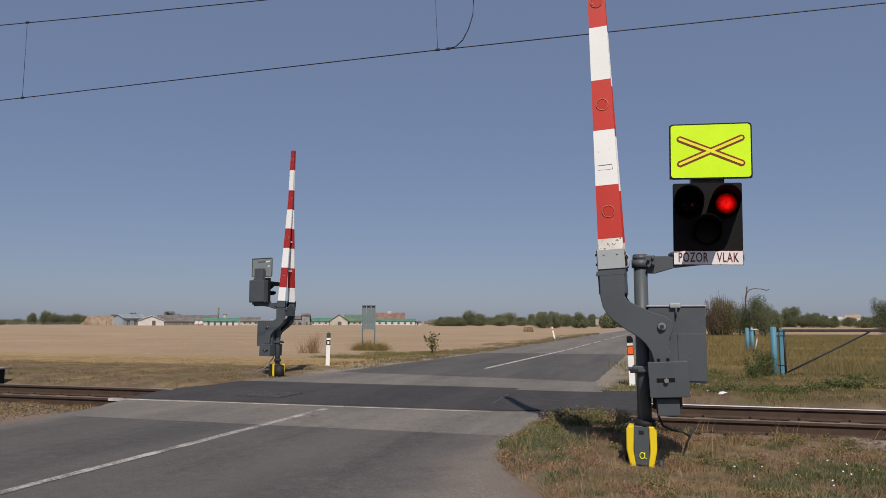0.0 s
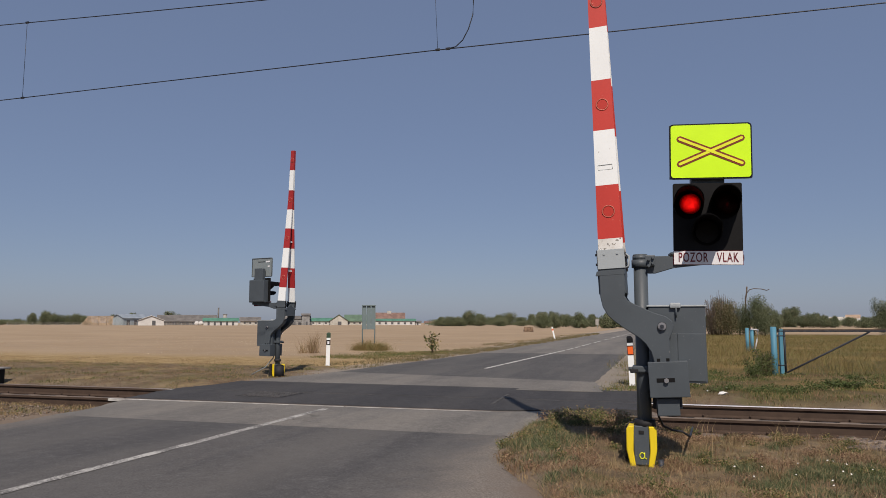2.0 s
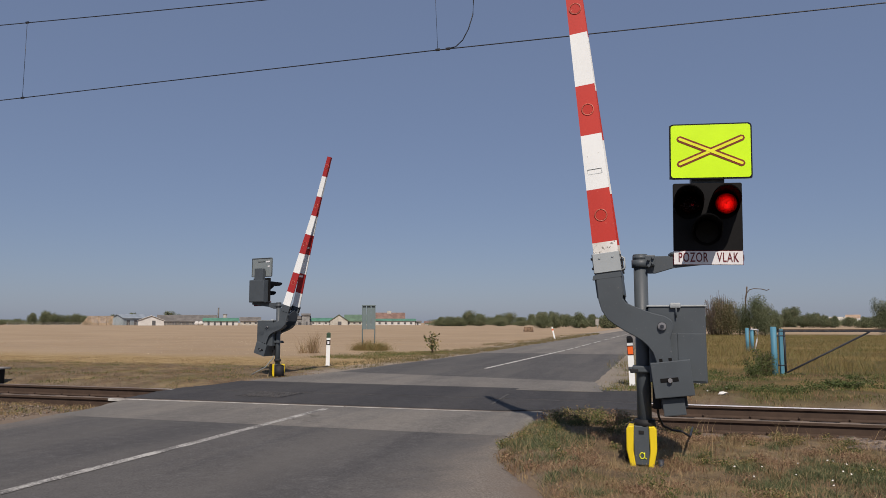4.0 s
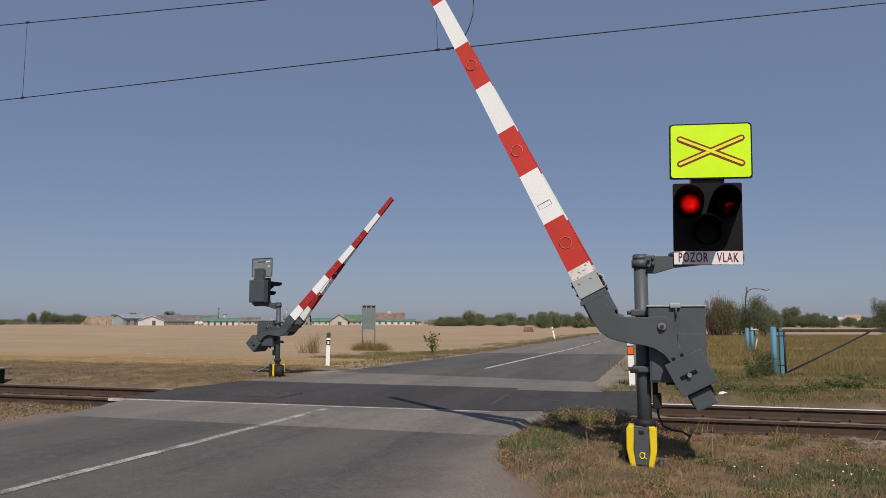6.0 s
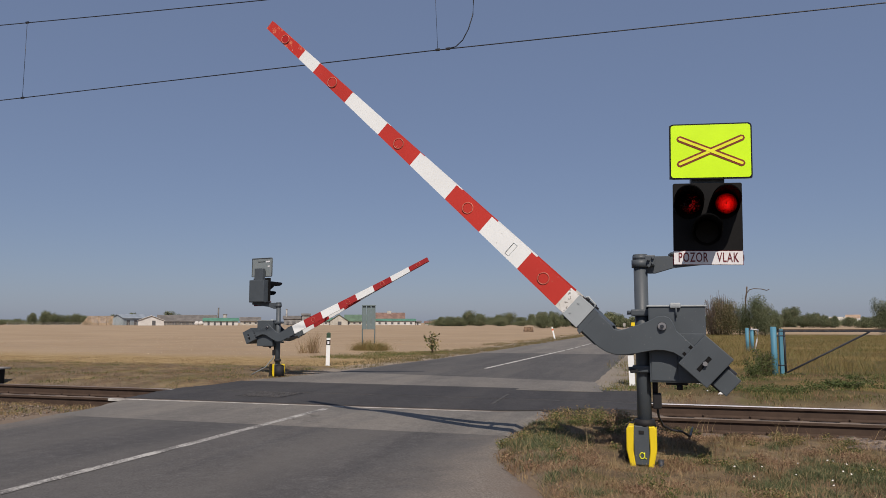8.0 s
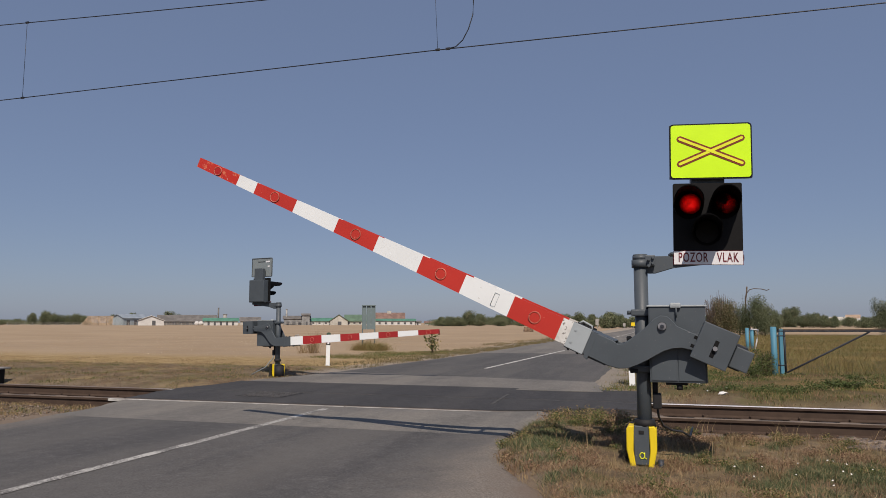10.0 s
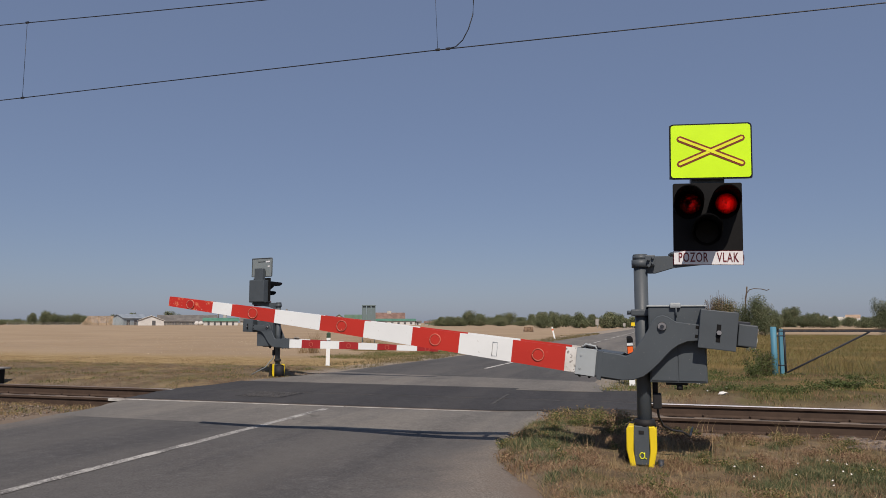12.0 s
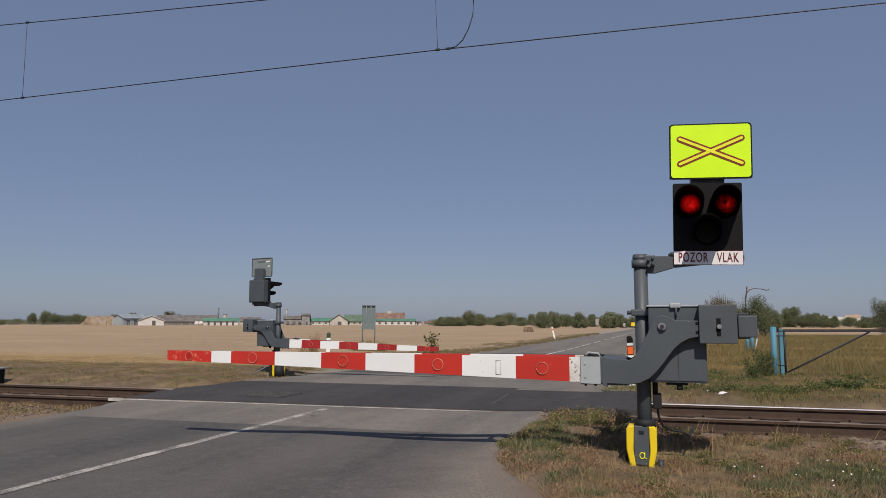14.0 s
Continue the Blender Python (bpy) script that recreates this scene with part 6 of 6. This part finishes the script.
# ---- loose stones and flowers ----
def build_stones(name, label, seed, count, x0, x1, d0, d1, size, mat):
    """Ballast stones either side of the rails."""
    rng = np.random.default_rng(seed)
    x = rng.uniform(x0, x1, count)
    d = rng.uniform(d0, d1, count)
    y = TRACK_Y + TRACK_SLOPE * x + d
    keep = np.abs(np.abs(d) - 0.7525) > 0.09
    x, y = x[keep], y[keep]
    s = size * rng.uniform(0.5, 1.4, len(x))
    z = np.maximum(ground_height(x, y), np.where(np.abs(y - TRACK_Y - TRACK_SLOPE * x) < 1.2, -0.20, -9)) + s * 0.25
    cube = np.array([(i & 1, i >> 1 & 1, i >> 2) for i in range(8)], float) * 2 - 1
    V = cube[None] * rng.uniform(0.45, 1.0, (len(x), 8, 3)) * s[:, None, None] * np.array([1, 1, 0.7])
    a = rng.uniform(0, 2 * np.pi, len(x))
    c, sn = np.cos(a)[:, None], np.sin(a)[:, None]
    W = np.stack([V[..., 0] * c - V[..., 1] * sn + x[:, None], V[..., 0] * sn + V[..., 1] * c + y[:, None], V[..., 2] + z[:, None]], -1)
    f = np.array([(0, 2, 3, 1), (4, 5, 7, 6), (0, 1, 5, 4), (2, 6, 7, 3), (0, 4, 6, 2), (1, 3, 7, 5)])
    Q = (np.arange(len(x)) * 8)[:, None, None] + f[None]
    tagged(new(name, soup(name, W.reshape(-1, 3), Q.reshape(-1, 4), np.zeros((0, 3), int), mat)), label, "ballast", "", "stuff")


def stone_material():
    m = Nodes("brown_grey_ballast_stone")
    rnd = m.node("ShaderNodeNewGeometry").outputs["Random Per Island"]
    c = m.mix(rnd, (0.09, 0.065, 0.05), (0.30, 0.25, 0.21))
    c = m.mix(m.ramp(m.noise(m.pos(), 40, 3), 0.4, 0.7), c, (0.16, 0.12, 0.09))
    return m.finish(c, 0.95, 0, 0.2)


M_STONE = stone_material()
build_stones("ballast", "brown dusty ballast stones beside the rails", 5, 14000, 4.4, 10, -1.5, 1.7, 0.024, M_STONE)
build_stones("ballast", "grey-brown ballast shoulder in front of the rail", 9, 11000, 5.9, 9, -3.0, -0.9, 0.022, M_STONE)
build_stones("ballast", "brown dusty ballast stones beside the rails", 6, 9000, -12, -3.5, -0.9, 1.7, 0.026, M_STONE)
build_stones("gravel", "brown dusty gravel spilling off the track bed", 10, 2600, -7.5, -3.3, -3.2, -1.3, 0.014, M_STONE)


def build_flowers():
    rng = np.random.default_rng(77)
    n = 22
    x, y = rng.normal(5.6, 0.35, n), rng.normal(-2.9, 0.35, n)
    m = off_road(x, y)
    x, y = x[m], y[m]
    root = thing("daisy_patch", pose(5.6, -2.35, 0.0), "scattered small white flowers in the green verge grass", "flowers", "", "stuff")
    V, Q, T = [], [], []
    for px, py in zip(x, y):
        z = float(ground_height(px, py)) + rng.uniform(0.06, 0.12)
        k = len(V)
        r = rng.uniform(0.005, 0.009)
        tilt = rng.uniform(-0.5, 0.5, 2)
        V.append((px - 5.6, py + 2.35, z + 0.004))
        for j in range(7):
            a = 2 * math.pi * j / 7
            V.append((px - 5.6 + r * math.cos(a), py + 2.35 + r * math.sin(a), z + r * (tilt[0] * math.cos(a) + tilt[1] * math.sin(a))))
        T += [(k, k + 1 + j, k + 1 + (j + 1) % 7) for j in range(7)]
    ob = new("petals", soup("petals", V, np.zeros((0, 4), int), T, M_LITTER))
    ob.parent = root


build_flowers()


# ---- what moves ----
NEAR_ANGLES = [(0.0, 87.1), (3.3, 87.1), (3.45, 86.9), (3.8, 85.0), (4.2, 81.5), (4.8, 75.3), (5.3, 70.0), (5.5, 67.85), (6.0, 62.6), (6.5, 57.7), (7.0, 52.6), (7.5, 47.75), (8.0, 42.8), (8.6, 37.0), (9.4, 29.3), (10.0, 23.9), (10.5, 19.5), (11.0, 14.8), (11.5, 10.55), (12.0, 6.5), (12.5, 3.35), (12.7, 2.1), (12.87, 0.1), (13.0, -0.45), (13.1, -0.45), (13.2, 0.0), (13.4, 0.1), (13.6, 0.0), (14.0, 0.0)]
FAR_ANGLES = [(0.0, 87.6), (2.8, 87.6), (2.9, 87.45), (3.0, 86.84), (3.2, 84.2), (3.6, 78.9), (4.2, 70.9), (4.8, 62.6), (5.3, 55.6), (5.5, 52.8), (6.0, 46.95), (6.5, 41.2), (7.0, 35.6), (7.5, 30.0), (8.0, 24.4), (8.2, 21.9), (8.7, 16.6), (9.2, 11.3), (9.7, 6.0), (10.0, 2.9), (10.2, 0.8), (10.3, -0.1), (10.45, -1.9), (10.6, -2.6), (10.75, -2.1), (10.9, -2.3), (14.0, -2.3)]
BLINK_START, BLINK_PERIOD = 0.085, 0.7963
WARM = [(-0.10, 0.0), (-0.03, 0.07), (0.03, 0.40), (0.11, 1.0)]     # how the filament warms up round the switching time
COOL = [(-0.11, 1.0), (-0.03, 0.42), (0.03, 0.16), (0.09, 0.05), (0.16, 0.0)]
DARK = 3.0      # degrees that hide the lit sectors


def boom_rows(angles):
    return [(t, pose(PIVOT[0], 0, PIVOT[1], 0, -a, 0)) for t, a in angles]


def lamp_rows(lamp, lit_from):
    """The lamp disc shows its lit sectors through the added mask for half a period and its dark ones for the other
    half.
    """
    p = lamp.matrix_basis.translation.copy()
    times = []
    k = -2
    while k < 20:
        on = lit_from + k * BLINK_PERIOD
        off = on + BLINK_PERIOD / 2
        times += [(on + a, DARK * (1 - u)) for a, u in WARM] + [(off + a, DARK * (1 - u)) for a, u in COOL]
        k += 1
    def level(t):
        for (a, u), (b, v) in zip(times, times[1:]):
            if a <= t <= b:
                return u + (v - u) * (t - a) / (b - a)
        return DARK
    keys = sorted({0.0, 14.0} | {round(t * FPS) / FPS for t, _ in times if 0 < t < 14})
    return [(t, pose(p.x, p.y, p.z, 0, level(t), 0)) for t in keys]


def motions():
    walk(boom_near, boom_rows(NEAR_ANGLES))
    walk(boom_far, boom_rows(FAR_ANGLES))
    for pair in (lamps_near, lamps_far):
        walk(pair[0], lamp_rows(pair[0], BLINK_START))
        walk(pair[1], lamp_rows(pair[1], BLINK_START + BLINK_PERIOD / 2))


motions()
